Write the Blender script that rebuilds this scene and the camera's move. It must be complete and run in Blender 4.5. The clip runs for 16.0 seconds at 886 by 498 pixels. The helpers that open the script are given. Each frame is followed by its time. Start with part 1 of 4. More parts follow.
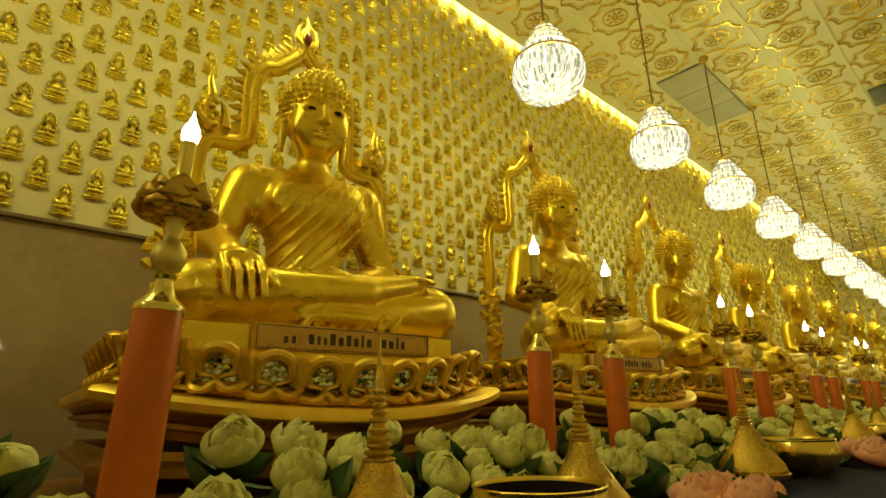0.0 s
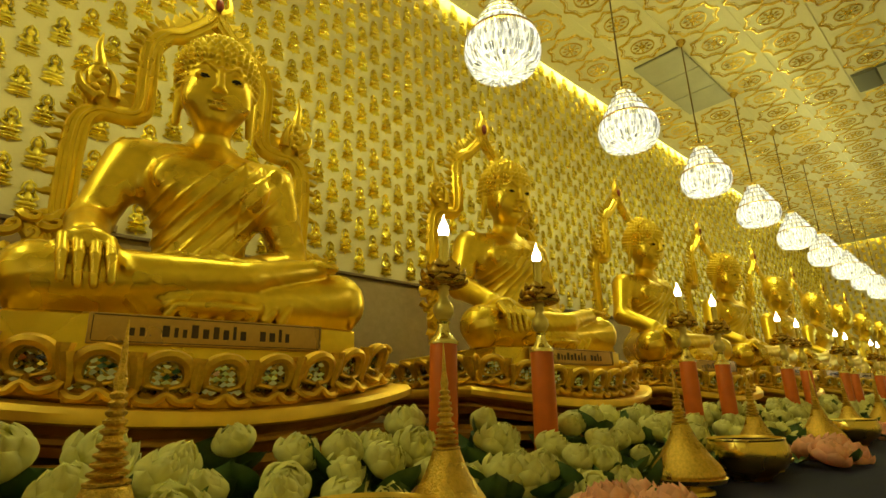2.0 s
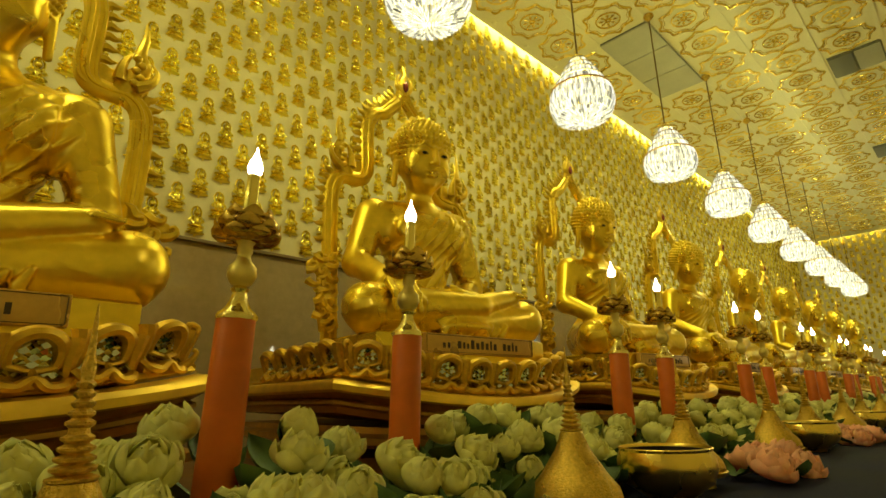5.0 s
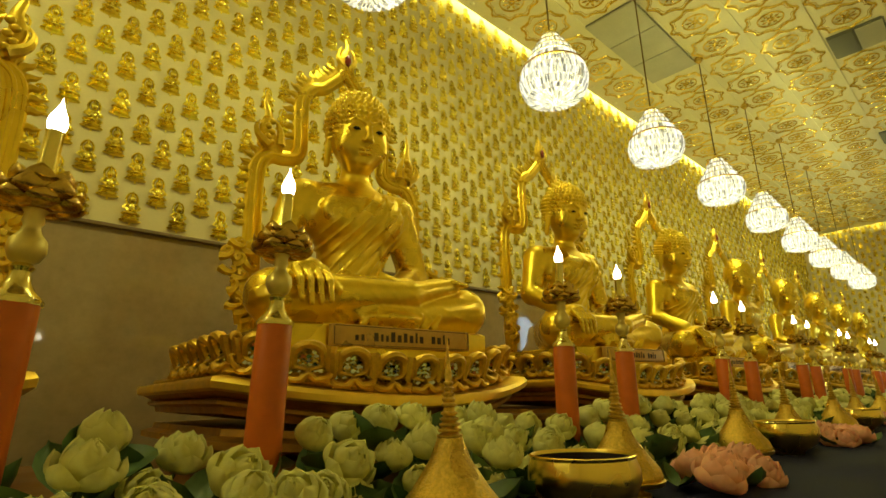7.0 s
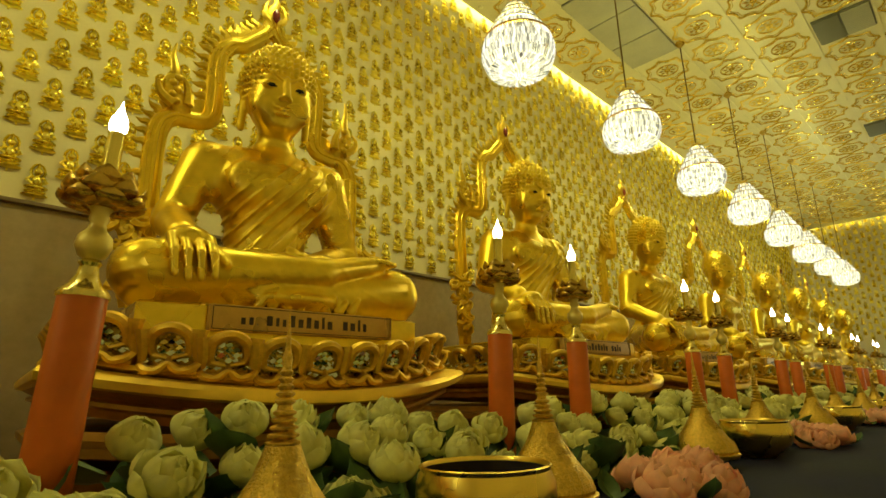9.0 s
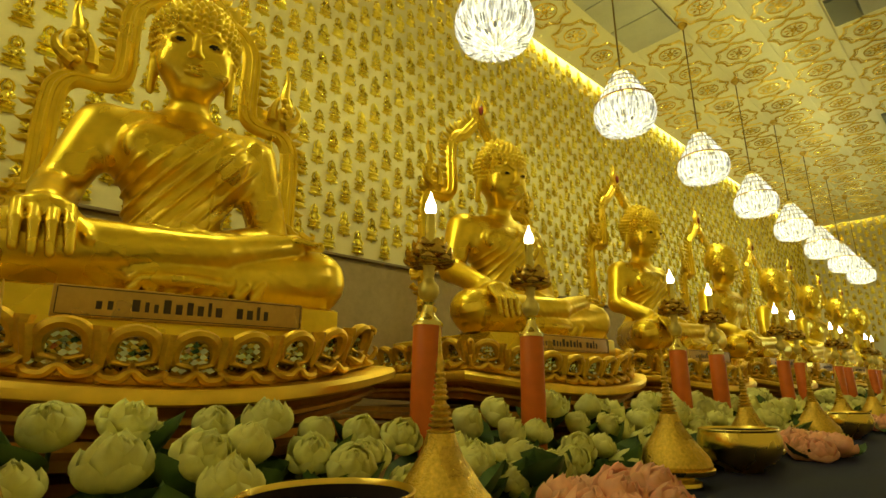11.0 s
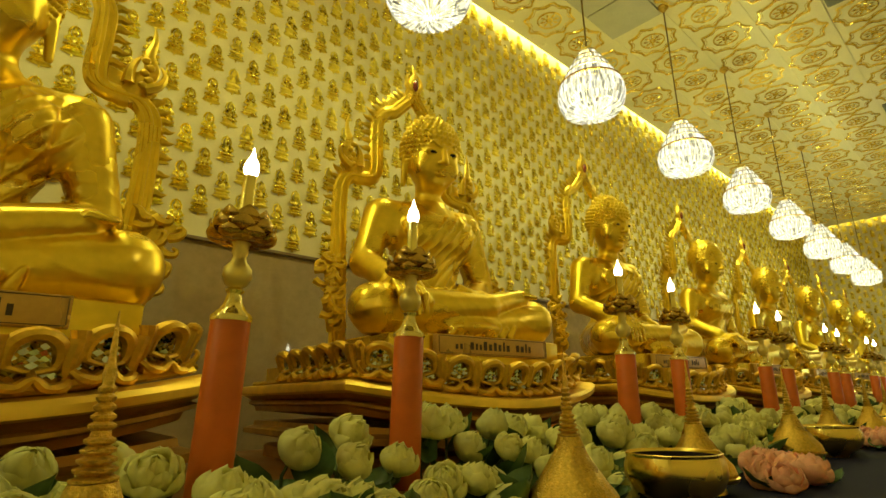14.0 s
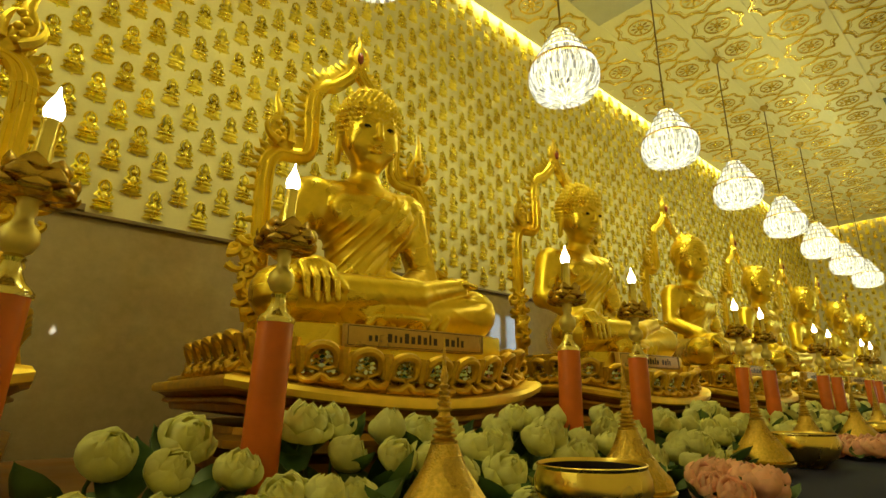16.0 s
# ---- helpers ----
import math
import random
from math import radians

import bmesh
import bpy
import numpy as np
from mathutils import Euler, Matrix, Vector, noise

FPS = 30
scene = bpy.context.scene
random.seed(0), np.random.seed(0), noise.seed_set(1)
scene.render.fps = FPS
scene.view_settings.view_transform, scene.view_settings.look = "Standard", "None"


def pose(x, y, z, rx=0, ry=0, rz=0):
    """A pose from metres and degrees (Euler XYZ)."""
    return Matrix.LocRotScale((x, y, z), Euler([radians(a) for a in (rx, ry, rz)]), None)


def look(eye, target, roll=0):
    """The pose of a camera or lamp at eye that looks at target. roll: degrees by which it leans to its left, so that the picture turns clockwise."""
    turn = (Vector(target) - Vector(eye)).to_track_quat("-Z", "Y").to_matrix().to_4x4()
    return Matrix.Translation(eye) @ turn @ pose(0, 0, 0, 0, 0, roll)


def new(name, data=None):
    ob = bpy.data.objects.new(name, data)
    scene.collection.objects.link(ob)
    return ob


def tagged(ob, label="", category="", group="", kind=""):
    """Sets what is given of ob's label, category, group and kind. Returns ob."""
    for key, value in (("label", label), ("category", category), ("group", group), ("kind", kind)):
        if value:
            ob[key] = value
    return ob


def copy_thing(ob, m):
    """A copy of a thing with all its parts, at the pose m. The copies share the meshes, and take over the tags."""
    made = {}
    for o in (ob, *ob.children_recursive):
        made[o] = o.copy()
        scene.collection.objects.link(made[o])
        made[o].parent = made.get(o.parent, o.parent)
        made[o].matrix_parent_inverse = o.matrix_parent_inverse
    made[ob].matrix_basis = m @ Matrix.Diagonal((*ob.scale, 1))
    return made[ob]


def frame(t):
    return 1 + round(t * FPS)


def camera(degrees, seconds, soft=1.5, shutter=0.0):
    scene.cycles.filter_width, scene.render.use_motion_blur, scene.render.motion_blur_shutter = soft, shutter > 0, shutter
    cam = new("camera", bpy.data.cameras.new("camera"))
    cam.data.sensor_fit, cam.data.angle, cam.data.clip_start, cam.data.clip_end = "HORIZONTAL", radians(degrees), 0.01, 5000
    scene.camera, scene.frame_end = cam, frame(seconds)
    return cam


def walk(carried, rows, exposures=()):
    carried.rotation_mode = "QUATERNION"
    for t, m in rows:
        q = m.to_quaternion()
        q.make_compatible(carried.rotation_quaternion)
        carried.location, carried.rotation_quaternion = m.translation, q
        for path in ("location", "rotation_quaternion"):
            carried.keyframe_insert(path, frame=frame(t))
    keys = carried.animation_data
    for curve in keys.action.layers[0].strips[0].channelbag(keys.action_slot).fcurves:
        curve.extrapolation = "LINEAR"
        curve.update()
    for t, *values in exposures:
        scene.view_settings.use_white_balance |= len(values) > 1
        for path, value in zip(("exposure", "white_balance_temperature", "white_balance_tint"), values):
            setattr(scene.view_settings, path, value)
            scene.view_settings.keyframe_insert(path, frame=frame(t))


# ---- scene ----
cam = camera(79.8, 16.0)
PATH = [
    (0, (-0.946, -1.898, 1.059), (0.36, -0.5, 1.641), -1.4),
    (0.5, (-0.861, -1.899, 1.056), (0.451, -0.505, 1.635), -1.7),
    (1, (-0.786, -1.919, 1.058), (0.53, -0.526, 1.631), -1.9),
    (1.5, (-0.681, -1.939, 1.063), (0.633, -0.544, 1.634), -2.0),
    (2, (-0.598, -1.955, 1.065), (0.72, -0.561, 1.63), -1.8),
    (2.5, (-0.514, -1.959, 1.064), (0.814, -0.572, 1.623), -1.6),
    (3, (-0.413, -1.951, 1.062), (0.926, -0.573, 1.619), -1.6),
    (3.5, (-0.31, -1.936, 1.063), (1.033, -0.565, 1.623), -1.4),
    (4, (-0.208, -1.923, 1.061), (1.142, -0.558, 1.62), -1.1),
    (4.5, (-0.124, -1.919, 1.059), (1.233, -0.558, 1.614), -1.3),
    (4.7, (-0.087, -1.916, 1.064), (1.273, -0.557, 1.614), -1.3),
    (7, (0.343, -1.982, 1.064), (1.678, -0.593, 1.599), -1.4),
    (7.5, (0.438, -1.964, 1.06), (1.778, -0.579, 1.596), -1.3),
    (8, (0.534, -1.946, 1.063), (1.88, -0.567, 1.596), -1.1),
    (8.5, (0.611, -1.936, 1.06), (1.966, -0.564, 1.59), -1.2),
    (9, (0.702, -1.938, 1.054), (2.064, -0.572, 1.578), -1.3),
    (11.5, (1.169, -1.92, 1.064), (2.495, -0.515, 1.582), -0.5),
    (12, (1.271, -1.903, 1.068), (2.595, -0.499, 1.592), -0.5),
    (12.5, (1.347, -1.895, 1.067), (2.674, -0.494, 1.593), -0.7),
    (13, (1.428, -1.897, 1.066), (2.76, -0.502, 1.595), -0.9),
    (13.5, (1.511, -1.906, 1.072), (2.84, -0.511, 1.608), -0.9),
    (14, (1.612, -1.939, 1.073), (2.921, -0.527, 1.615), -0.8),
    (14.5, (1.685, -1.969, 1.079), (2.981, -0.547, 1.623), -0.6),
    (15, (1.773, -1.981, 1.073), (3.065, -0.554, 1.617), -0.3),
    (15.5, (1.865, -1.977, 1.062), (3.158, -0.551, 1.605), -0.3),
    (16, (1.982, -1.965, 1.066), (3.277, -0.542, 1.61), -0.1),
]
walk(cam, [(t, look(eye, target, roll)) for t, eye, target, roll in PATH], ((0, -0.03), (4.7, -0.06), (7, -0.04), (12, -0.03), (16, 0.02)))

# ---- light: chandeliers, cove strip, candle bulbs; plain dark world outside the closed hall ----
world = bpy.data.worlds.new("world")
scene.world = world
world.use_nodes = True
world.node_tree.nodes["Background"].inputs["Color"].default_value = (0.02, 0.018, 0.01, 1)
world.node_tree.nodes["Background"].inputs["Strength"].default_value = 0.2

LAMP_WATTS = 20.5
LAMP_COLOUR = (0.98, 0.97, 0.28)
COVE_POWER = 50.0
CRYSTAL_GLOW = 0.75
BULB_GLOW = 14.0
DAYLIGHT = 4.0

# plan, in metres: x along the wall, y towards the wall
PERIOD = 1.6
FIRST, LAST = -1, 8
WALL_Y = 1.1
# FAR_Y sets an unseen wall close by, to bounce light onto the statues
END_X, BACK_X, FAR_Y = 16.1, -4.6, -3.7
CEIL = 4.75
DADO = 1.97
TABLE = 0.79
ALTAR = 0.84
SEAT = 1.298
LAMP_X, LAMP_STEP, LAMP_Y = 3.13, 1.535, -0.22


# ---- materials ----
def material(name, colour, rough=0.5, metal=0.0, grain=40.0, amount=0.12, bump=0.15, bump_scale=90.0, stain=3.0, stain_amount=0.12,
             spread=0.0, coat=0.0, sub=0.0, glow=0.0, glow_colour=None, trans=0.0, rough_spread=0.12, distance=0.003, shine=0.5):
    m = bpy.data.materials.new(name)
    m.use_nodes = True
    nt = m.node_tree
    b = nt.nodes["Principled BSDF"]
    co = nt.nodes.new("ShaderNodeTexCoord")
    fine = nt.nodes.new("ShaderNodeTexNoise")
    fine.inputs["Scale"].default_value, fine.inputs["Detail"].default_value = grain, 6
    wide = nt.nodes.new("ShaderNodeTexNoise")
    wide.inputs["Scale"].default_value, wide.inputs["Detail"].default_value = stain, 3
    for n in (fine, wide):
        nt.links.new(co.outputs["Object"], n.inputs["Vector"])

    def scaled(sock, lo, hi):
        r = nt.nodes.new("ShaderNodeMapRange")
        r.inputs["From Min"].default_value, r.inputs["From Max"].default_value = 0.25, 0.75
        r.inputs["To Min"].default_value, r.inputs["To Max"].default_value = lo, hi
        nt.links.new(sock, r.inputs["Value"])
        return r.outputs["Result"]

    def times(a, c):
        n = nt.nodes.new("ShaderNodeMath")
        n.operation = "MULTIPLY"
        nt.links.new(a, n.inputs[0])
        nt.links.new(c, n.inputs[1])
        return n.outputs[0]

    value = times(scaled(fine.outputs["Fac"], 1 - amount, 1 + amount), scaled(wide.outputs["Fac"], 1 - stain_amount, 1 + stain_amount))
    if spread:
        info = nt.nodes.new("ShaderNodeObjectInfo")
        r = nt.nodes.new("ShaderNodeMapRange")
        r.inputs["To Min"].default_value, r.inputs["To Max"].default_value = 1 - spread, 1 + spread
        nt.links.new(info.outputs["Random"], r.inputs["Value"])
        value = times(value, r.outputs["Result"])
    tint = nt.nodes.new("ShaderNodeVectorMath")
    tint.operation = "SCALE"
    tint.inputs[0].default_value = colour
    nt.links.new(value, tint.inputs["Scale"])
    nt.links.new(tint.outputs["Vector"], b.inputs["Base Color"])
    nt.links.new(scaled(wide.outputs["Fac"], max(0.02, rough - rough_spread), min(1, rough + rough_spread)), b.inputs["Roughness"])
    b.inputs["Metallic"].default_value = metal
    b.inputs["Coat Weight"].default_value = coat
    b.inputs["Specular IOR Level"].default_value = shine
    b.inputs["Subsurface Weight"].default_value = sub
    b.inputs["Subsurface Radius"].default_value = (0.01, 0.01, 0.006)
    b.inputs["Transmission Weight"].default_value = trans
    if glow:
        b.inputs["Emission Color"].default_value = (*(glow_colour or colour), 1)
        b.inputs["Emission Strength"].default_value = glow
    if bump:
        n2 = nt.nodes.new("ShaderNodeTexNoise")
        n2.inputs["Scale"].default_value, n2.inputs["Detail"].default_value = bump_scale, 5
        nt.links.new(co.outputs["Object"], n2.inputs["Vector"])
        bp = nt.nodes.new("ShaderNodeBump")
        bp.inputs["Strength"].default_value, bp.inputs["Distance"].default_value = bump, distance
        nt.links.new(n2.outputs["Fac"], bp.inputs["Height"])
        nt.links.new(bp.outputs["Normal"], b.inputs["Normal"])
    return m


GOLD = (0.86, 0.622, 0.066)
statue_gold = material("statue_gold", GOLD, 0.29, 1.0, 30, 0.08, 0.10, 14, 5, 0.10, rough_spread=0.07)
relief_gold = material("relief_gold", (0.92, 0.76, 0.13), 0.27, 1.0, 60, 0.12, 0.25, 60, 9, 0.12, spread=0.15)
carved_gold = material("carved_gold", (0.76, 0.54, 0.065), 0.33, 1.0, 60, 0.15, 0.35, 45, 6, 0.2)
pedestal_gold = material("pedestal_gold", (0.70, 0.45, 0.065), 0.44, 1.0, 60, 0.15, 0.25, 45, 6, 0.2)
rim_gold = material("rim_gold", (0.90, 0.62, 0.11), 0.42, 1.0, 20, 0.1, 0.15, 9, 4, 0.15)
brown_gold = material("brown_gold", (0.46, 0.25, 0.055), 0.42, 0.75, 25, 0.2, 0.2, 20, 5, 0.2)
dark_eye = material("dark_eye", (0.015, 0.01, 0.008), 0.25)
knob_brass = material("knob_brass", (0.74, 0.60, 0.20), 0.42, 0.7, 40, 0.08, 0.1, 40, 9, 0.15)
brass = material("brass", (0.88, 0.65, 0.16), 0.30, 1.0, 18, 0.06, 0.06, 8, 6, 0.1)
chased_brass = material("chased_brass", (0.70, 0.47, 0.10), 0.34, 1.0, 120, 0.25, 1.0, 240, 9, 0.2, distance=0.004)
dark_brass = material("dark_brass", (0.58, 0.39, 0.09), 0.26, 1.0, 50, 0.25, 0.3, 60, 9, 0.2)
wall_cream = material("wall_cream", (0.64, 0.545, 0.32), 0.55, 0, 60, 0.03, 0.08, 120, 1.2, 0.06)
# kept extra pale so the unseen walls throw back more light
plain_cream = material("plain_cream", (0.80, 0.72, 0.52), 0.7, 0, 40, 0.03, 0.08, 120, 0.8, 0.06)
ceiling_cream = material("ceiling_cream", (0.80, 0.73, 0.46), 0.42, 0, 50, 0.04, 0.1, 60, 1.4, 0.08)
ceiling_gold = material("ceiling_gold", (0.86, 0.66, 0.16), 0.24, 0.85, 60, 0.15, 0.2, 60, 2, 0.15)
dado_stone = material("dado_stone", (0.29, 0.205, 0.122), 0.05, 0, 22, 0.10, 0, 30, 2.5, 0.12, coat=0.5, rough_spread=0.015)
dado_trim = material("dado_trim", (0.16, 0.10, 0.05), 0.4, 0, 30, 0.1)
vent_grey = material("vent_grey", (0.50, 0.48, 0.38), 0.55, 0, 60, 0.05, 0.05)
vent_dark = material("vent_dark", (0.16, 0.16, 0.13), 0.6, 0, 60, 0.05, 0.05)
plaque_face = material("plaque_face", (0.58, 0.36, 0.10), 0.33, 0.55, 90, 0.06, 0.05, 120, 6, 0.1)
lettering = material("lettering", (0.055, 0.03, 0.014), 0.5)
gem_red = material("gem_red", (0.16, 0.02, 0.015), 0.15, 0, 20, 0.1, 0, coat=0.5)
mirror_bits = material("mirror_bits", (0.60, 0.64, 0.54), 0.07, 1.0, 9, 0.1, 0, rough_spread=0.03)
wax_orange = material("wax_orange", (0.62, 0.135, 0.012), 0.45, 0, 30, 0.08, 0.08, 25, 6, 0.12, sub=0.25)
cap_glass = material("cap_glass", (0.86, 0.72, 0.26), 0.16, 0.9, 60, 0.1, 0.3, 60, 9, 0.2)
sleeve_mat = material("sleeve_brass", (0.80, 0.66, 0.20), 0.16, 1.0, 20, 0.05, 0)
bulb_glass = material("bulb_glass", (1, 0.95, 0.8), 0.2, glow=BULB_GLOW, glow_colour=(1, 0.93, 0.70), bump=0)
# drops glow by themselves, standing in for lamplight caught in clear glass
crystal = material("crystal", (0.16, 0.16, 0.13), 0.08, 0, 25, 0.1, 0, glow=CRYSTAL_GLOW, glow_colour=(1, 0.97, 0.80), coat=0.5, spread=0)

# glow varies from drop to drop to imitate sparkle
nt = crystal.node_tree
geo = nt.nodes.new("ShaderNodeNewGeometry")
ramp = nt.nodes.new("ShaderNodeMapRange")
ramp.inputs["To Min"].default_value, ramp.inputs["To Max"].default_value = CRYSTAL_GLOW * 0.12, CRYSTAL_GLOW * 1.8
nt.links.new(geo.outputs["Random Per Island"], ramp.inputs["Value"])
nt.links.new(ramp.outputs["Result"], nt.nodes["Principled BSDF"].inputs["Emission Strength"])
lamp_rim = material("lamp_rim", (0.45, 0.40, 0.24), 0.3, 1.0, 30, 0.1, 0.1)
cord = material("cord", (0.20, 0.14, 0.05), 0.5, 0.5, 60, 0.1, 0.1)
petal_white = material("petal_white", (0.82, 0.79, 0.36), 0.6, 0, 50, 0.07, 0.25, 60, 14, 0.14, spread=0.08, sub=0.2)
petal_pink = material("petal_pink", (0.92, 0.52, 0.40), 0.6, 0, 50, 0.08, 0.25, 60, 14, 0.15, spread=0.12, sub=0.2)
pistil = material("pistil", (0.50, 0.50, 0.10), 0.6, 0, 120, 0.2, 0.5, 200)
for petal_mat in (petal_white, petal_pink):
    # thin petals let part of the light through
    tree = petal_mat.node_tree
    surface = tree.nodes["Principled BSDF"]
    thin, blend = tree.nodes.new("ShaderNodeBsdfTranslucent"), tree.nodes.new("ShaderNodeMixShader")
    tree.links.new(surface.inputs["Base Color"].links[0].from_socket, thin.inputs["Color"])
    blend.inputs["Fac"].default_value = 0.38
    tree.links.new(surface.outputs["BSDF"], blend.inputs[1])
    tree.links.new(thin.outputs["BSDF"], blend.inputs[2])
    tree.links.new(blend.outputs["Shader"], tree.nodes["Material Output"].inputs["Surface"])
leaf_green = material("leaf_green", (0.07, 0.135, 0.045), 0.45, 0, 40, 0.2, 0.25, 40, 8, 0.35)
stem_green = material("stem_green", (0.07, 0.11, 0.035), 0.5, 0, 40, 0.2)
cloth_navy = material("cloth_navy", (0.022, 0.022, 0.060), 0.85, 0, 90, 0.15, 0.4, 240, 3, 0.3, shine=0.06)
# shade and bluish reflection inside the brass bowls, put in as colour
bowl_shade = material("bowl_shade", (0.012, 0.009, 0.030), 0.6, 0, 30, 0.2, shine=0.15)
altar_red = material("altar_wood", (0.20, 0.085, 0.025), 0.4, 0.2, 20, 0.15, 0.1, 20, 3, 0.2)
# unseen floor, lightened for more bounced light
floor_stone = material("floor_stone", (0.48, 0.40, 0.28), 0.2, 0, 20, 0.1, 0.03, 30, 2, 0.12)
daylight = material("daylight", (0.7, 0.8, 0.9), 0.9, glow=DAYLIGHT, glow_colour=(0.62, 0.82, 1.0), bump=0)
strip_glow = material("strip_glow", (1, 0.9, 0.4), 0.5, glow=COVE_POWER, glow_colour=(0.90, 1.0, 0.42), bump=0)


# ---- mesh helpers ----
def mesh_of(bm, name, mats, smooth=True):
    me = bpy.data.meshes.new(name)
    bm.to_mesh(me)
    bm.free()
    for m in mats if isinstance(mats, (list, tuple)) else [mats]:
        me.materials.append(m)
    if smooth:
        me.polygons.foreach_set("use_smooth", [True] * len(me.polygons))
        me.set_sharp_from_angle(angle=radians(42))
    return me


def part(name, bm, mat, parent=None, label="", smooth=True):
    me = bm if isinstance(bm, bpy.types.Mesh) else mesh_of(bm, name, mat, smooth)
    ob = new(name, me)
    ob.parent = parent
    return tagged(ob, label)


def thing(name, at, label, category, group="", kind=""):
    ob = new(name)
    ob.location = at
    return tagged(ob, label, category, group, kind)


def add_box(bm, x0, x1, y0, y1, z0, z1, bevel=0.0, m=None):
    r = bmesh.ops.create_cube(bm, size=1)
    vs = r["verts"]
    for v in vs:
        v.co = Vector(((x0 + x1) / 2 + v.co.x * (x1 - x0), (y0 + y1) / 2 + v.co.y * (y1 - y0), (z0 + z1) / 2 + v.co.z * (z1 - z0)))
    if bevel:
        es = list({e for v in vs for e in v.link_edges})
        r = bmesh.ops.bevel(bm, geom=es, offset=bevel, segments=2, affect="EDGES", profile=0.6)
        vs = list({v for f in r["faces"] for v in f.verts} | {v for v in vs if v.is_valid})
    if m:
        bmesh.ops.transform(bm, matrix=m, verts=[v for v in vs if v.is_valid])
    return bm


def box(*a, **k):
    return add_box(bmesh.new(), *a, **k)


def add_lathe(bm, profile, seg=24, m=None, wave=None):
    """A turned form from (radius, height) pairs; wave(angle, i) scales the radius."""
    rings = []
    for i, (r, z) in enumerate(profile):
        ring = []
        for k in range(seg):
            a = 2 * math.pi * k / seg
            rr = max(r, 0.0004) * (wave(a, i) if wave else 1)
            co = Vector((rr * math.cos(a), rr * math.sin(a), z))
            ring.append(bm.verts.new(m @ co if m else co))
        rings.append(ring)
    for p, q in zip(rings, rings[1:]):
        for k in range(seg):
            bm.faces.new((p[k], p[(k + 1) % seg], q[(k + 1) % seg], q[k]))
    bm.faces.new(rings[0][::-1])
    bm.faces.new(rings[-1])
    return bm


def lathe(*a, **k):
    return add_lathe(bmesh.new(), *a, **k)


def ring_band(r0, r1, z0, z1, seg=44):
    """A flat hoop with an open middle."""
    bm = bmesh.new()
    loops = [[bm.verts.new((r * math.cos(2 * math.pi * k / seg), r * math.sin(2 * math.pi * k / seg), z)) for k in range(seg)] for r, z in ((r0, z0), (r1, z0), (r1, z1), (r0, z1))]
    for p, q in zip(loops, loops[1:] + loops[:1]):
        for k in range(seg):
            bm.faces.new((p[k], p[(k + 1) % seg], q[(k + 1) % seg], q[k]))
    bmesh.ops.recalc_face_normals(bm, faces=bm.faces)
    return bm


def smooth_path(pts, n):
    """n points on a Catmull-Rom curve through pts."""
    pts = [Vector(p) for p in pts]
    ext = [2 * pts[0] - pts[1], *pts, 2 * pts[-1] - pts[-2]]
    out = []
    for i in range(n):
        u = i / (n - 1) * (len(pts) - 1)
        k = min(int(u), len(pts) - 2)
        f = u - k
        a, b, c, d = ext[k:k + 4]
        out.append(0.5 * (2 * b + (c - a) * f + (2 * a - 5 * b + 4 * c - d) * f * f + (3 * b - a - 3 * c + d) * f ** 3))
    return out


def add_tube(bm, pts, radius, seg=8, up=(0, 1, 0), flat=1.0):
    """A tube along pts; radius is a number or a function of 0..1; flat squeezes it along up."""
    rings = []
    n = len(pts)
    up = Vector(up)
    for i, p in enumerate(pts):
        t = (pts[min(i + 1, n - 1)] - pts[max(i - 1, 0)]).normalized()
        side = t.cross(up)
        side = side.normalized() if side.length > 1e-4 else Vector((1, 0, 0))
        nrm = side.cross(t)
        r = radius(i / (n - 1)) if callable(radius) else radius
        rings.append([bm.verts.new(p + side * (r * math.cos(2 * math.pi * k / seg)) + nrm * (r * flat * math.sin(2 * math.pi * k / seg))) for k in range(seg)])
    for p, q in zip(rings, rings[1:]):
        for k in range(seg):
            bm.faces.new((p[k], q[k], q[(k + 1) % seg], p[(k + 1) % seg]))
    bm.faces.new(rings[0])
    bm.faces.new(rings[-1][::-1])
    return bm


def add_ball(bm, centre, r, u=10, v=7):
    res = bmesh.ops.create_uvsphere(bm, u_segments=u, v_segments=v, radius=1)
    for w in res["verts"]:
        w.co = Vector((centre[i] + w.co[i] * r[i] for i in range(3)))
    return bm


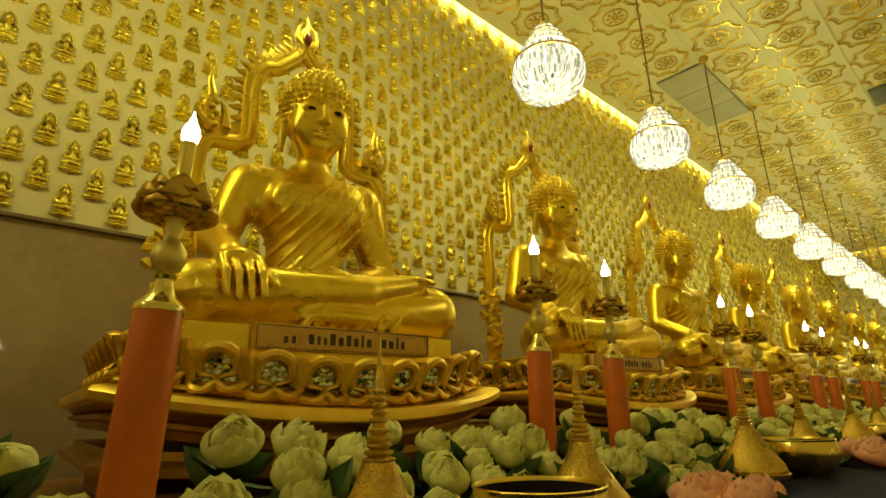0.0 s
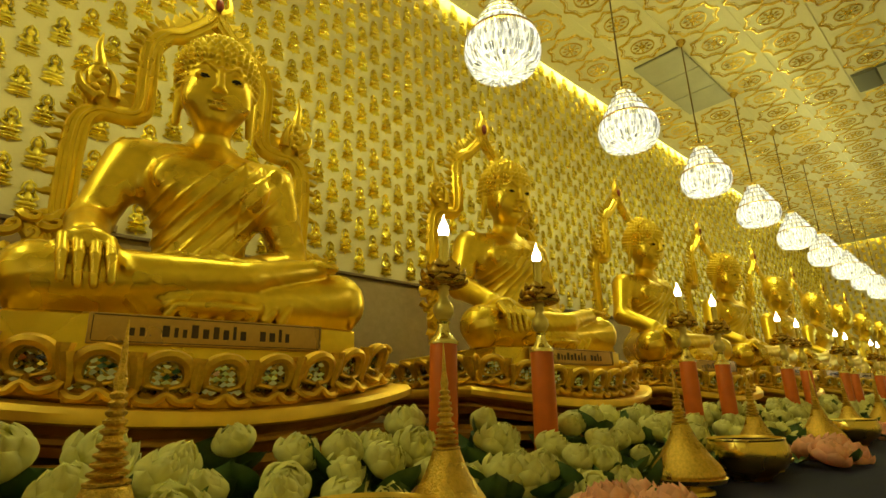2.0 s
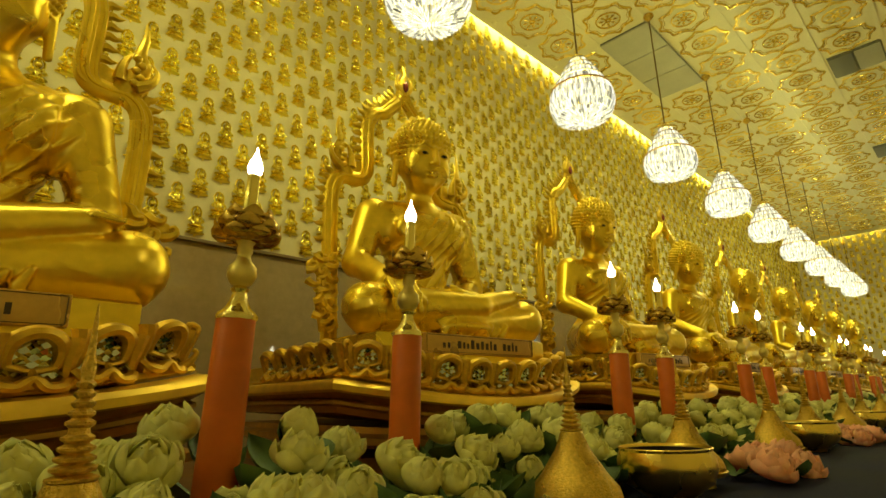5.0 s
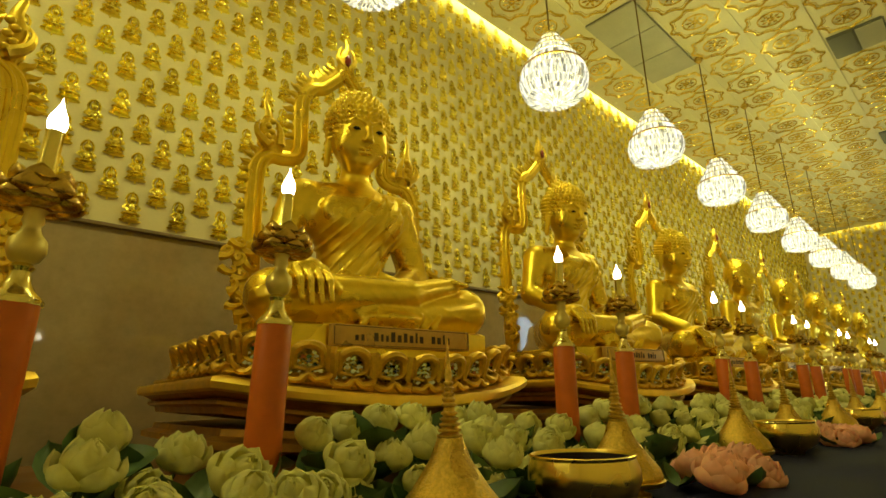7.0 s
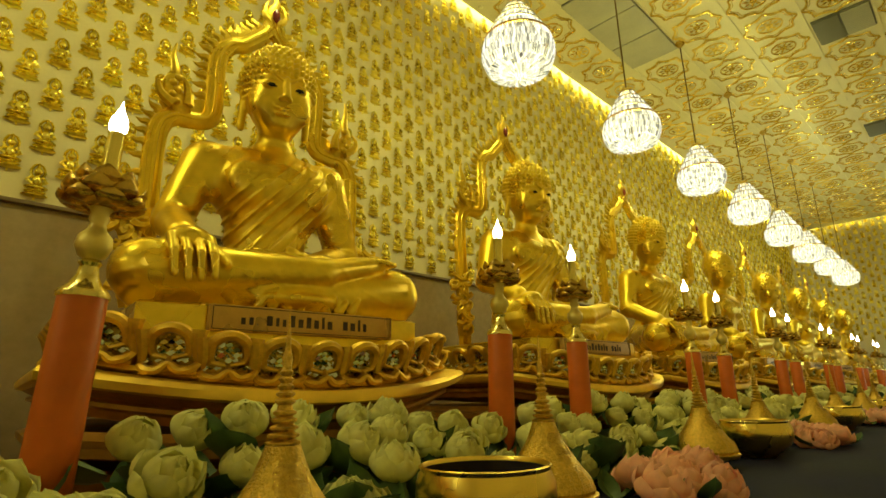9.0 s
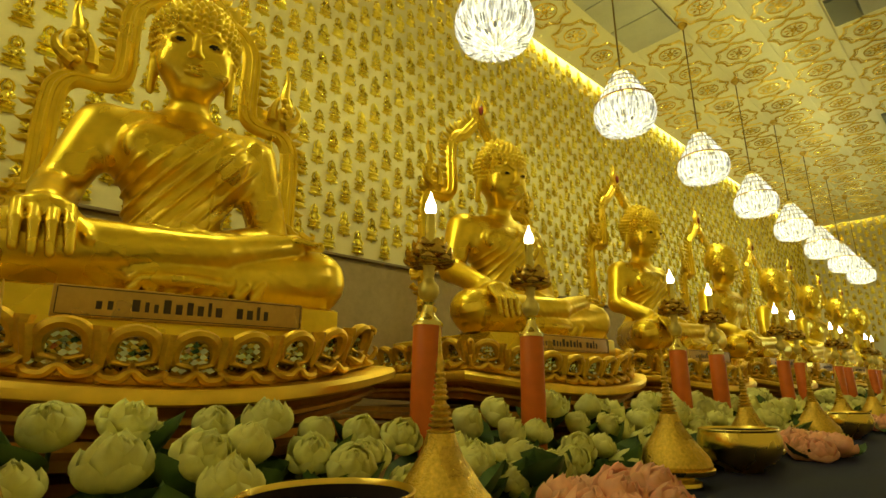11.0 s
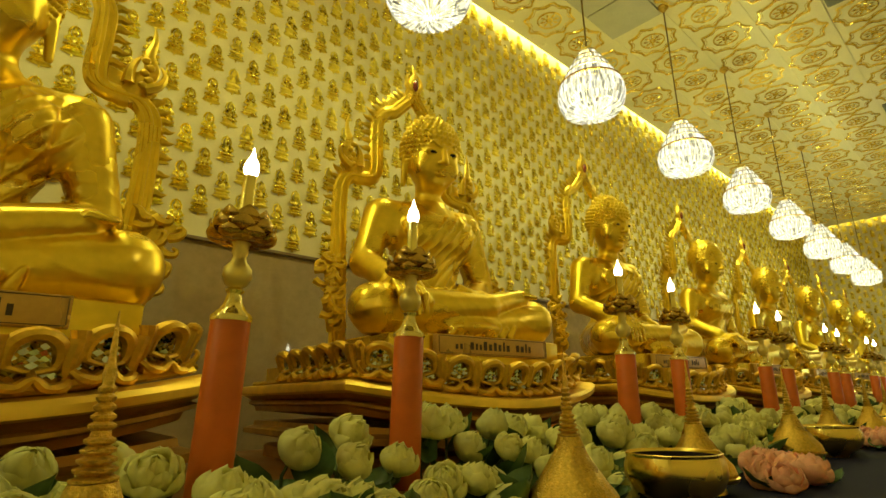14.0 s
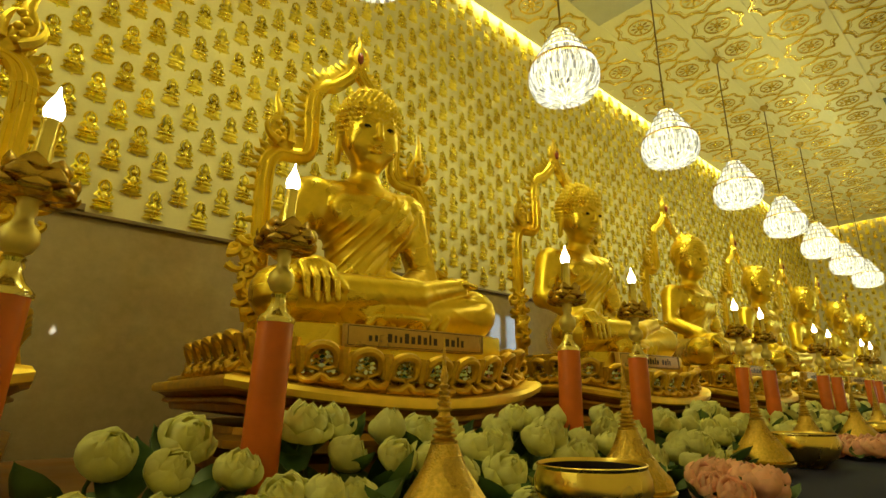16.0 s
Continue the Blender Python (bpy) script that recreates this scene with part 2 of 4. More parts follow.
# ---- sculpting with distance fields ----
class Clay:
    """A block of space in which rounded forms are blended, then skinned."""

    def __init__(self, lo, hi, h):
        self.lo, self.h = np.array(lo), h
        n = [int(round((b - a) / h)) + 1 for a, b in zip(lo, hi)]
        g = [np.arange(k) * h + a for k, a in zip(n, lo)]
        self.x, self.y, self.z = np.meshgrid(*g, indexing="ij", sparse=True)
        self.d = np.full(n, 9.0, dtype=np.float32)

    def ell(self, c, r):
        px, py, pz = self.x - c[0], self.y - c[1], self.z - c[2]
        k0 = np.sqrt((px / r[0]) ** 2 + (py / r[1]) ** 2 + (pz / r[2]) ** 2)
        k1 = np.sqrt((px / r[0] ** 2) ** 2 + (py / r[1] ** 2) ** 2 + (pz / r[2] ** 2) ** 2)
        return (k0 * (k0 - 1) / np.maximum(k1, 1e-6)).astype(np.float32)

    def limb(self, a, b, r0, r1):
        a, b = np.array(a, float), np.array(b, float)
        ab = b - a
        px, py, pz = self.x - a[0], self.y - a[1], self.z - a[2]
        t = np.clip((px * ab[0] + py * ab[1] + pz * ab[2]) / (ab @ ab), 0, 1)
        return (np.sqrt((px - ab[0] * t) ** 2 + (py - ab[1] * t) ** 2 + (pz - ab[2] * t) ** 2) - (r0 + (r1 - r0) * t)).astype(np.float32)

    def add(self, d, k=0.02):
        h = np.clip(0.5 + 0.5 * (self.d - d) / k, 0, 1)
        self.d = self.d * (1 - h) + d * h - k * h * (1 - h)

    def skin(self):
        d, h = self.d, self.h
        inside = d < 0
        n = np.array(d.shape) - 1
        cnt = np.zeros(n, np.int8)
        corner = [(i, j, k) for i in (0, 1) for j in (0, 1) for k in (0, 1)]
        cut = lambda a, c: a[c[0]:c[0] + n[0], c[1]:c[1] + n[1], c[2]:c[2] + n[2]]
        for c in corner:
            cnt += cut(inside, c)
        act = (cnt > 0) & (cnt < 8)
        idx = np.argwhere(act)
        num = np.full(n, -1, np.int64)
        num[act] = np.arange(len(idx))
        acc, wt = np.zeros((len(idx), 3)), np.zeros(len(idx))
        for c in corner:
            for ax in range(3):
                if c[ax]:
                    continue
                e = list(c)
                e[ax] = 1
                da, db = cut(d, c)[act], cut(d, e)[act]
                m = (da < 0) != (db < 0)
                t = da[m] / (da[m] - db[m])
                p = np.repeat(np.array([c], float), m.sum(), 0)
                p[:, ax] += t
                acc[m] += p
                wt[m] += 1
        verts = self.lo + (idx + acc / wt[:, None]) * h
        faces = []
        for ax in range(3):
            u, v = (ax + 1) % 3, (ax + 2) % 3
            sl = [slice(None)] * 3
            s2 = [slice(None)] * 3
            sl[ax], s2[ax] = slice(0, -1), slice(1, None)
            a, b = inside[tuple(sl)], inside[tuple(s2)]
            q = np.argwhere(a != b)
            q = q[(q[:, u] > 0) & (q[:, v] > 0) & (q[:, u] < n[u]) & (q[:, v] < n[v])]
            flip = a[tuple(q.T)]
            eu, ev = np.eye(3, dtype=int)[u], np.eye(3, dtype=int)[v]
            f = np.stack([num[tuple((q - eu - ev).T)], num[tuple((q - ev).T)], num[tuple(q.T)], num[tuple((q - eu).T)]], 1)
            f[~flip] = f[~flip][:, ::-1]
            faces.append(f)
        return verts, np.concatenate(faces)


def clay_mesh(clay, name, mats, slot=None):
    v, f = clay.skin()
    me = bpy.data.meshes.new(name)
    me.from_pydata(v.tolist(), [], f.tolist())
    for m in mats:
        me.materials.append(m)
    me.polygons.foreach_set("use_smooth", [True] * len(me.polygons))
    if slot:
        me.polygons.foreach_set("material_index", [slot(*c) for c in v[f].mean(1)])
    me.update()
    return me


# ---- setting: walls, floor, ceiling ----
def wall_piece(name, x0, x1, y0, y1, z0, z1, mat, label):
    return tagged(part(name, box(x0, x1, y0, y1, z0, z1), mat, smooth=False), label, "wall", kind="structure")


wall_piece("wall_north", BACK_X, END_X, WALL_Y, WALL_Y + 0.25, DADO, 5.15, wall_cream, "cream plaster wall covered with gilt figure reliefs")
wall_piece("wall_dado", BACK_X, END_X, WALL_Y + 0.012, WALL_Y + 0.25, 0, DADO - 0.02, dado_stone, "polished grey-brown stone dado below the reliefs")
wall_piece("wall_east", END_X, END_X + 0.25, FAR_Y, WALL_Y + 0.25, 0, 5.15, wall_cream, "cream end wall of the hall")
wall_piece("wall_west", BACK_X - 0.25, BACK_X, FAR_Y, WALL_Y + 0.25, 0, 5.15, plain_cream, "plain cream wall")
WIN_X0, WIN_X1, WIN_Z0, WIN_Z1 = 10.4, 11.9, 1.0, 2.95
# out of view; its nearness is chosen as a reflector for the statue fronts
bm = box(BACK_X - 0.25, WIN_X0, FAR_Y - 0.25, FAR_Y, 0, 5.15)
add_box(bm, WIN_X1, END_X + 0.25, FAR_Y - 0.25, FAR_Y, 0, 5.15)
add_box(bm, WIN_X0, WIN_X1, FAR_Y - 0.25, FAR_Y, 0, WIN_Z0)
add_box(bm, WIN_X0, WIN_X1, FAR_Y - 0.25, FAR_Y, WIN_Z1, 5.15)
tagged(part("wall_south", bm, plain_cream, smooth=False), "unseen plain cream wall with a tall window, set close to bounce light", "wall", kind="structure")
win = thing("window_1", (WIN_X0, FAR_Y - 0.12, WIN_Z0), "tall bright window with a narrow grey frame", "window", kind="structure")
ww, wh = WIN_X1 - WIN_X0, WIN_Z1 - WIN_Z0
for i in range(3):
    xx = (0.0, ww / 2 - 0.03, ww - 0.06)[i]
    part("mullion", box(xx, xx + 0.06, -0.03, 0.03, 0.0, wh), vent_grey, win)
for zz in (0.0, wh - 0.06):
    for i in range(2):
        part("window_frame", box(0.06 + i * (ww / 2 - 0.03), ww / 2 - 0.03 + i * (ww / 2 - 0.03), -0.03, 0.03, zz, zz + 0.06), vent_grey, win)
tagged(part("backdrop", box(WIN_X0 - 0.3, WIN_X1 + 0.3, FAR_Y - 0.62, FAR_Y - 0.60, WIN_Z0 - 0.3, WIN_Z1 + 0.3), daylight, smooth=False), "pale daylight sky outside the window", "backdrop", kind="structure")
tagged(part("floor", box(BACK_X - 0.25, END_X + 0.25, FAR_Y - 0.25, WALL_Y + 0.25, -0.2, 0), floor_stone, smooth=False), "polished stone floor", "floor", kind="structure")
tagged(part("trim", box(BACK_X, END_X, WALL_Y - 0.018, WALL_Y + 0.02, DADO - 0.02, DADO, bevel=0.004), dado_trim), "dark narrow trim along the top of the dado", "trim", kind="structure")

TILE = 0.548
COVE_Y, COVE_X = 0.985, END_X - 0.115


def rosette(bm, cx, cy, z):
    """A relief tile: lobed outer ring, inner ring and eight spokes, raised from the ceiling."""
    def ring(fr, wid, n, lift):
        vs = []
        for k in range(n):
            a = 2 * math.pi * k / n
            r = fr(a)
            vs.append([bm.verts.new((cx + (r + dr) * math.cos(a), cy + (r + dr) * math.sin(a), z - dz)) for dr, dz in ((-wid, 0), (-wid * 0.4, lift), (wid * 0.4, lift), (wid, 0))])
        for k in range(n):
            p, q = vs[k], vs[(k + 1) % n]
            for i in range(3):
                bm.faces.new((p[i], p[i + 1], q[i + 1], q[i])).material_index = 1
    ring(lambda a: 0.226 + 0.020 * math.cos(8 * a) + 0.006 * math.cos(16 * a), 0.013, 64, 0.016)
    ring(lambda a: 0.196 + 0.017 * math.cos(8 * a), 0.004, 40, 0.005)
    ring(lambda a: 0.118, 0.009, 28, 0.014)
    ring(lambda a: 0.025, 0.012, 10, 0.016)
    for k in range(8):
        a = 2 * math.pi * (k + 0.5) / 8
        c, s = math.cos(a), math.sin(a)
        p = [bm.verts.new((cx + r * c - w * s, cy + r * s + w * c, z - dz)) for r, w, dz in ((0.03, 0, 0.006), (0.070, 0.018, 0.004), (0.104, 0, 0.006), (0.070, -0.018, 0.004), (0.070, 0, 0.017))]
        for i in range(4):
            bm.faces.new((p[i], p[(i + 1) % 4], p[4])).material_index = 1


def build_ceiling():
    bm = bmesh.new()
    rows = []
    y = 0.095 + TILE
    while y > FAR_Y:
        rows.append(y)
        y -= TILE
    x0 = 4.426 - 14 * TILE
    cols = [x0 + i * TILE for i in range(int((COVE_X - x0) / TILE) + 1)]
    add_box(bm, BACK_X - 0.25, COVE_X, FAR_Y - 0.25, COVE_Y, CEIL, CEIL + 0.06)
    for x in cols:
        if x + TILE / 2 > COVE_X or x < -1.5:
            continue
        for r, y in enumerate(rows):
            if y < -4.2 or (abs(y - 0.095) < 0.1 and 4.7 < x < 6.3) or (abs(y + 1.549) < 0.2 and any(a - 0.02 < x < a + 0.57 for a in VENT_X)):
                continue
            rosette(bm, x, y, CEIL)
            add_lathe(bm, [(0.03, 0.0), (0.018, -0.008), (0.002, -0.010)], 6, Matrix.Translation((x + TILE / 2, y + TILE / 2, CEIL)))
    for r, y in enumerate(rows):
        w = 0.022 if r % 2 == 0 else 0.016
        add_box(bm, BACK_X, COVE_X, y - TILE / 2 - w, y - TILE / 2 + w, CEIL - 0.012, CEIL - 0.001)
    ob = part("ceiling", bm, [ceiling_cream, ceiling_gold], smooth=False)
    return tagged(ob, "cream ceiling of relief tiles with gilt rosettes", "ceiling", kind="structure")


for bx in (-0.08, 2.30, 4.68):
    sb = thing("junction_box", (bx, WALL_Y, DADO), "small dark metal box on the trim above the dado", "box", "junction boxes")
    part("cover", box(-0.036, 0.036, -0.030, -0.001, 0.001, 0.036, bevel=0.003), dado_trim, sb)
    part("screw", lathe([(0.004, -0.002), (0.004, 0.0), (0.002, 0.001)], 8, Matrix.Translation((0, -0.031, 0.018)) @ pose(0, 0, 0, 90, 0, 0)), lamp_rim, sb)
VENT_X = (6.88, 10.17)
build_ceiling()
tagged(part("ceiling_cove", box(BACK_X - 0.25, END_X + 0.25, FAR_Y - 0.25, WALL_Y + 0.25, 5.15, 5.25), plain_cream, smooth=False), "cream top of the light cove", "ceiling", kind="structure")
bm = box(BACK_X, COVE_X, COVE_Y - 0.16, COVE_Y - 0.10, CEIL + 0.062, CEIL + 0.09)
add_box(bm, COVE_X - 0.16, COVE_X - 0.10, FAR_Y, COVE_Y - 0.17, CEIL + 0.062, CEIL + 0.09)
tagged(part("cove_light", bm, strip_glow, smooth=False), "warm yellow light strip hidden in the ceiling cove", "light strip", kind="structure")


def ceiling_vent(x, y, w, d, slatted):
    v = thing("ceiling_vent", (x, y, CEIL), "grey square ceiling panel with a slatted air grille on one side" if slatted else "grey three-panel air vent in the ceiling", "vent")
    if slatted:
        part("frame", box(0, w, -d / 2, d / 2, -0.020, 0.0, bevel=0.004), vent_dark, v)
        part("panel", box(0.012, w - 0.012, 0.02, d / 2 - 0.012, -0.034, -0.021, bevel=0.004), vent_dark, v)
        for i in range(14):
            xx = 0.035 + i * (w - 0.07) / 13
            part("slat", box(xx - 0.008, xx + 0.008, -d / 2 + 0.015, 0.0, -0.036, -0.021), vent_grey, v)
    else:
        part("frame", box(0, w, -d / 2, d / 2, -0.012, 0.0), vent_dark, v)
        for i in range(3):
            part("panel", box(i * w / 3 + 0.008, (i + 1) * w / 3 - 0.008, -d / 2 + 0.010, d / 2 - 0.010, -0.026, -0.013, bevel=0.004), vent_grey, v)
    return v


ceiling_vent(4.72, 0.090, 1.54, 0.55, False)
for a in VENT_X:
    ceiling_vent(a, -1.565, 0.53, 0.50, True)


# ---- altar and table ----
al = thing("altar", (0, 0, 0), "long dark altar step under the statue pedestals", "altar")
part("step", box(BACK_X + 0.1, END_X - 0.3, -0.80, 0.75, 0.0, ALTAR, bevel=0.01), altar_red, al)
tb = thing("offering_table", (0, 0, 0), "long table covered with dark navy cloth", "table")
part("cloth", box(BACK_X + 0.1, END_X - 0.4, -1.72, -0.81, 0.0, TABLE, bevel=0.012), cloth_navy, tb)


# ---- statues ----
HEAD_TURN, HEAD_BOW = radians(-7), radians(14)


def head_place(x, y, z):
    """Places in the head's own upright frame."""
    u = math.cos(HEAD_TURN) * x + math.sin(HEAD_TURN) * (y + 0.17)
    v = -math.sin(HEAD_TURN) * x + math.cos(HEAD_TURN) * (y + 0.17)
    w = z - 0.80
    return u, math.cos(HEAD_BOW) * v + math.sin(HEAD_BOW) * w - 0.17, -math.sin(HEAD_BOW) * v + math.cos(HEAD_BOW) * w + 0.80


def sculpt_statue(h):
    c = Clay((-0.54, -0.66, -0.01), (0.54, 0.06, 1.16), h)
    c.add(c.ell((0, -0.15, 0.12), (0.22, 0.16, 0.13)))
    c.add(c.ell((0, -0.15, 0.30), (0.140, 0.105, 0.17)), 0.06)
    c.add(c.ell((0, -0.165, 0.485), (0.212, 0.135, 0.155)), 0.06)
    c.add(c.limb((-0.20, -0.14, 0.572), (0.20, -0.14, 0.572), 0.070, 0.070), 0.085)
    c.add(c.ell((-0.085, -0.265, 0.49), (0.09, 0.04, 0.07)), 0.04)
    c.add(c.ell((0.085, -0.265, 0.49), (0.09, 0.04, 0.07)), 0.04)
    # gathered robe: slanted folds over the chest, a hanging sash on one shoulder
    chest = np.exp(-((c.z - 0.38) / 0.26) ** 6) * (c.y < -0.08) * (np.abs(c.x) < 0.24)
    slant = 0.80 * c.x - 0.60 * c.z + 0.10 * c.x * c.x
    fold = np.maximum(np.sin(slant * 150 + 2.0 * np.sin(c.z * 7)) - 0.45, 0) * 0.0150 + np.sin(slant * 41 + 1.0) * 0.0018
    robe = chest * np.clip((0.6 * (c.x - 0.07) - 0.8 * (c.z - 0.62)) / 0.03, 0, 1)
    c.d = (c.d - robe * (0.003 + fold)).astype(np.float32)
    sash = np.maximum(np.abs(c.x - 0.135 + (0.5 - c.z) * 0.03) - 0.042, np.abs(c.z - 0.40) - 0.20)
    c.d = np.where((sash < 0) & (c.y < -0.12), c.d - 0.006 - 0.004 * np.maximum(np.sin(c.z * 85 + c.x * 30) - 0.4, 0), c.d).astype(np.float32)
    # legs folded, the right shin over the left
    for s in (-1, 1):
        c.add(c.limb((0.12 * s, -0.14, 0.10), ((0.375 if s > 0 else 0.405) * s, -0.42, 0.098), 0.12, 0.090), 0.05)
    c.add(c.ell((0, -0.36, 0.055), (0.30, 0.17, 0.06)), 0.05)
    c.add(c.limb((0.375, -0.43, 0.088), (-0.06, -0.475, 0.045), 0.090, 0.045), 0.014)
    c.add(c.limb((-0.405, -0.43, 0.095), (0.08, -0.490, 0.128), 0.092, 0.050), 0.010)
    c.add(c.limb((0.08, -0.490, 0.132), (0.29, -0.455, 0.186), 0.047, 0.038), 0.010)
    c.add(c.limb((-0.40, -0.42, 0.028), (0.38, -0.42, 0.028), 0.030, 0.030), 0.05)
    for i in range(5):
        c.add(c.limb((0.290, -0.492 + 0.019 * i, 0.196), (0.345 - 0.004 * i, -0.496 + 0.020 * i, 0.190), 0.013, 0.010), 0.006)
    legs = np.exp(-((c.z - 0.08) / 0.09) ** 4) * (c.y < -0.30)
    c.d = (c.d - legs * 0.0055 * np.maximum(np.sin((c.x * 0.55 + c.z * 2.4 + 0.4 * np.sin(c.x * 5)) * 30) - 0.72, 0)).astype(np.float32)
    # hem spread in front of the ankles
    c.add(c.ell((0.0, -0.47, 0.035), (0.15, 0.085, 0.03)), 0.012)
    for i in range(8):
        c.add(c.limb((-0.12 + 0.042 * i, -0.508, 0.010), (-0.10 + 0.042 * i, -0.525, 0.036 + 0.012 * (i % 2)), 0.017, 0.008), 0.008)
    c.add(c.limb((0.17, -0.36, 0.205), (0.02, -0.44, 0.190), 0.016, 0.010), 0.02)
    c.add(c.limb((-0.13, -0.34, 0.200), (0.03, -0.445, 0.188), 0.012, 0.008), 0.02)
    # arms
    c.add(c.limb((-0.238, -0.14, 0.562), (-0.318, -0.17, 0.33), 0.074, 0.060), 0.045)
    c.add(c.limb((-0.318, -0.17, 0.33), (-0.322, -0.40, 0.215), 0.059, 0.048), 0.025)
    c.add(c.ell((-0.316, -0.480, 0.185), (0.062, 0.052, 0.040)), 0.025)
    for i in range(4):
        x = -0.366 + 0.033 * i
        c.add(c.limb((x, -0.510, 0.185), (x + 0.004, -0.551, 0.135), 0.0150, 0.0138), 0.006)
        c.add(c.limb((x + 0.004, -0.551, 0.135), (x + 0.010, -0.556, 0.058 + 0.009 * abs(i - 1.4)), 0.0138, 0.0105), 0.004)
    c.add(c.limb((-0.262, -0.47, 0.180), (-0.222, -0.530, 0.115), 0.016, 0.012), 0.010)
    c.add(c.limb((0.235, -0.14, 0.565), (0.305, -0.16, 0.28), 0.078, 0.064), 0.06)
    c.add(c.limb((0.300, -0.15, 0.28), (0.10, -0.36, 0.19), 0.056, 0.038), 0.03)
    c.add(c.ell((0.02, -0.385, 0.185), (0.085, 0.050, 0.022)), 0.02)
    for i in range(4):
        c.add(c.limb((-0.03, -0.36 - 0.022 * i, 0.188), (-0.115, -0.365 - 0.020 * i, 0.196), 0.012, 0.009), 0.008)
    c.add(c.limb((0.05, -0.43, 0.19), (-0.01, -0.425, 0.215), 0.013, 0.010), 0.01)
    arm = np.exp(-((c.z - 0.36) / 0.10) ** 4) * (c.x > 0.22)
    c.d = (c.d - arm * 0.004 * np.maximum(np.sin((c.z + c.y * 0.6) * 90) - 0.5, 0)).astype(np.float32)
    # neck
    c.add(c.limb((0, -0.155, 0.57), (0, -0.175, 0.72), 0.070, 0.060), 0.05)
    for z in (0.635, 0.665):
        c.add(c.ell((0, -0.168, z), (0.068, 0.068, 0.010)), 0.012)
    # head, turned and bowed a little
    wide, deep, high = c.x, c.y, c.z
    c.x, c.y, c.z = head_place(wide, deep, high)
    c.add(c.ell((0, -0.205, 0.872), (0.119, 0.120, 0.150)), 0.03)
    c.add(c.ell((0, -0.250, 0.765), (0.070, 0.055, 0.050)), 0.04)
    for s in (-1, 1):
        c.add(c.ell((0.058 * s, -0.268, 0.818), (0.050, 0.040, 0.050)), 0.03)
        c.add(c.limb((0.118 * s, -0.165, 0.900), (0.122 * s, -0.170, 0.740), 0.019, 0.013), 0.014)
        c.add(c.ell((0.048 * s, -0.306, 0.889), (0.033, 0.017, 0.017)), 0.005)
        c.add(c.limb((0.012 * s, -0.328, 0.908), (0.052 * s, -0.314, 0.934), 0.0055, 0.0055), 0.006)
        c.add(c.limb((0.052 * s, -0.314, 0.934), (0.096 * s, -0.270, 0.906), 0.0055, 0.003), 0.006)
        c.add(c.ell((0.014 * s, -0.336, 0.838), (0.012, 0.012, 0.010)), 0.008)
        c.add(c.limb((0.0, -0.329, 0.802), (0.046 * s, -0.304, 0.814), 0.0075, 0.004), 0.005)
    c.add(c.limb((0, -0.322, 0.918), (0, -0.350, 0.846), 0.009, 0.0155), 0.008)
    c.add(c.ell((0, -0.320, 0.786), (0.030, 0.013, 0.009)), 0.005)
    c.add(c.ell((0, -0.300, 0.752), (0.026, 0.016, 0.017)), 0.015)
    # snail-shell curls in rows over the scalp
    hair = np.minimum(c.ell((0, -0.168, 0.925), (0.131, 0.138, 0.142)), c.ell((0, -0.13, 1.035), (0.078, 0.078, 0.052)))
    line = 0.865 - 0.72 * (c.y + 0.18) - 0.5 * np.abs(c.x) * 0.5
    hair = np.maximum(hair, (line - c.z) * 0.8)
    rad = np.sqrt(c.x ** 2 + (c.y + 0.168) ** 2)
    lat = np.arctan2(c.z - 0.88, rad)
    row = np.floor(lat / 0.150)
    lon = np.arctan2(c.x, c.y + 0.168)
    num = np.maximum(np.round(2 * math.pi * np.cos((row + 0.5) * 0.150) / 0.150), 3)
    u = lon * num / (2 * math.pi) + 0.5 * (row % 2)
    curl = np.clip(1 - 3.4 * ((u - np.round(u)) ** 2 + (lat / 0.150 - row - 0.5) ** 2), 0, 1)
    c.add((hair - 0.019 * curl).astype(np.float32), 0.004)
    c.x, c.y, c.z = wide, deep, high
    c.d = np.maximum(c.d, -c.z).astype(np.float32)
    return c


def eye_slot(x, y, z):
    x, y, z = head_place(x, y, z)
    return 1 if y < -0.306 and abs(z - 0.884) < 0.0068 - 20 * (abs(x) - 0.050) ** 2 and abs(abs(x) - 0.050) < 0.016 else 0


statue_near = clay_mesh(sculpt_statue(0.0053), "statue", [statue_gold, dark_eye], eye_slot)
statue_far = clay_mesh(sculpt_statue(0.0125), "statue", [statue_gold, dark_eye], eye_slot)


# ---- pedestal with mosaic lotus petals ----
def plan(hw, front, bow, back, n=22):
    """Outline of a pedestal course: bowed front, straight sides and back."""
    pts = [Vector((hw * u, front + bow * abs(u) ** 2.4, 0)) for u in (2 * i / n - 1 for i in range(n + 1))]
    return pts + [Vector((hw, back, 0)), Vector((-hw, back, 0))]


def course(levels, n=22, rise=0.0):
    """A moulded course from (half width, front, bow, back, height) levels; rise lifts the corners."""
    bm = bmesh.new()
    rings = [[bm.verts.new((p.x, p.y, z + rise * abs(p.x / hw) ** 1.9)) for p in plan(hw, f, b, k, n)] for hw, f, b, k, z in levels]
    m = len(rings[0])
    for p, q in zip(rings, rings[1:]):
        for i in range(m):
            bm.faces.new((p[i], p[(i + 1) % m], q[(i + 1) % m], q[i]))
    for ring in (rings[0][::-1], rings[-1]):
        bmesh.ops.triangulate(bm, faces=[bm.faces.new(ring)])
    return bm


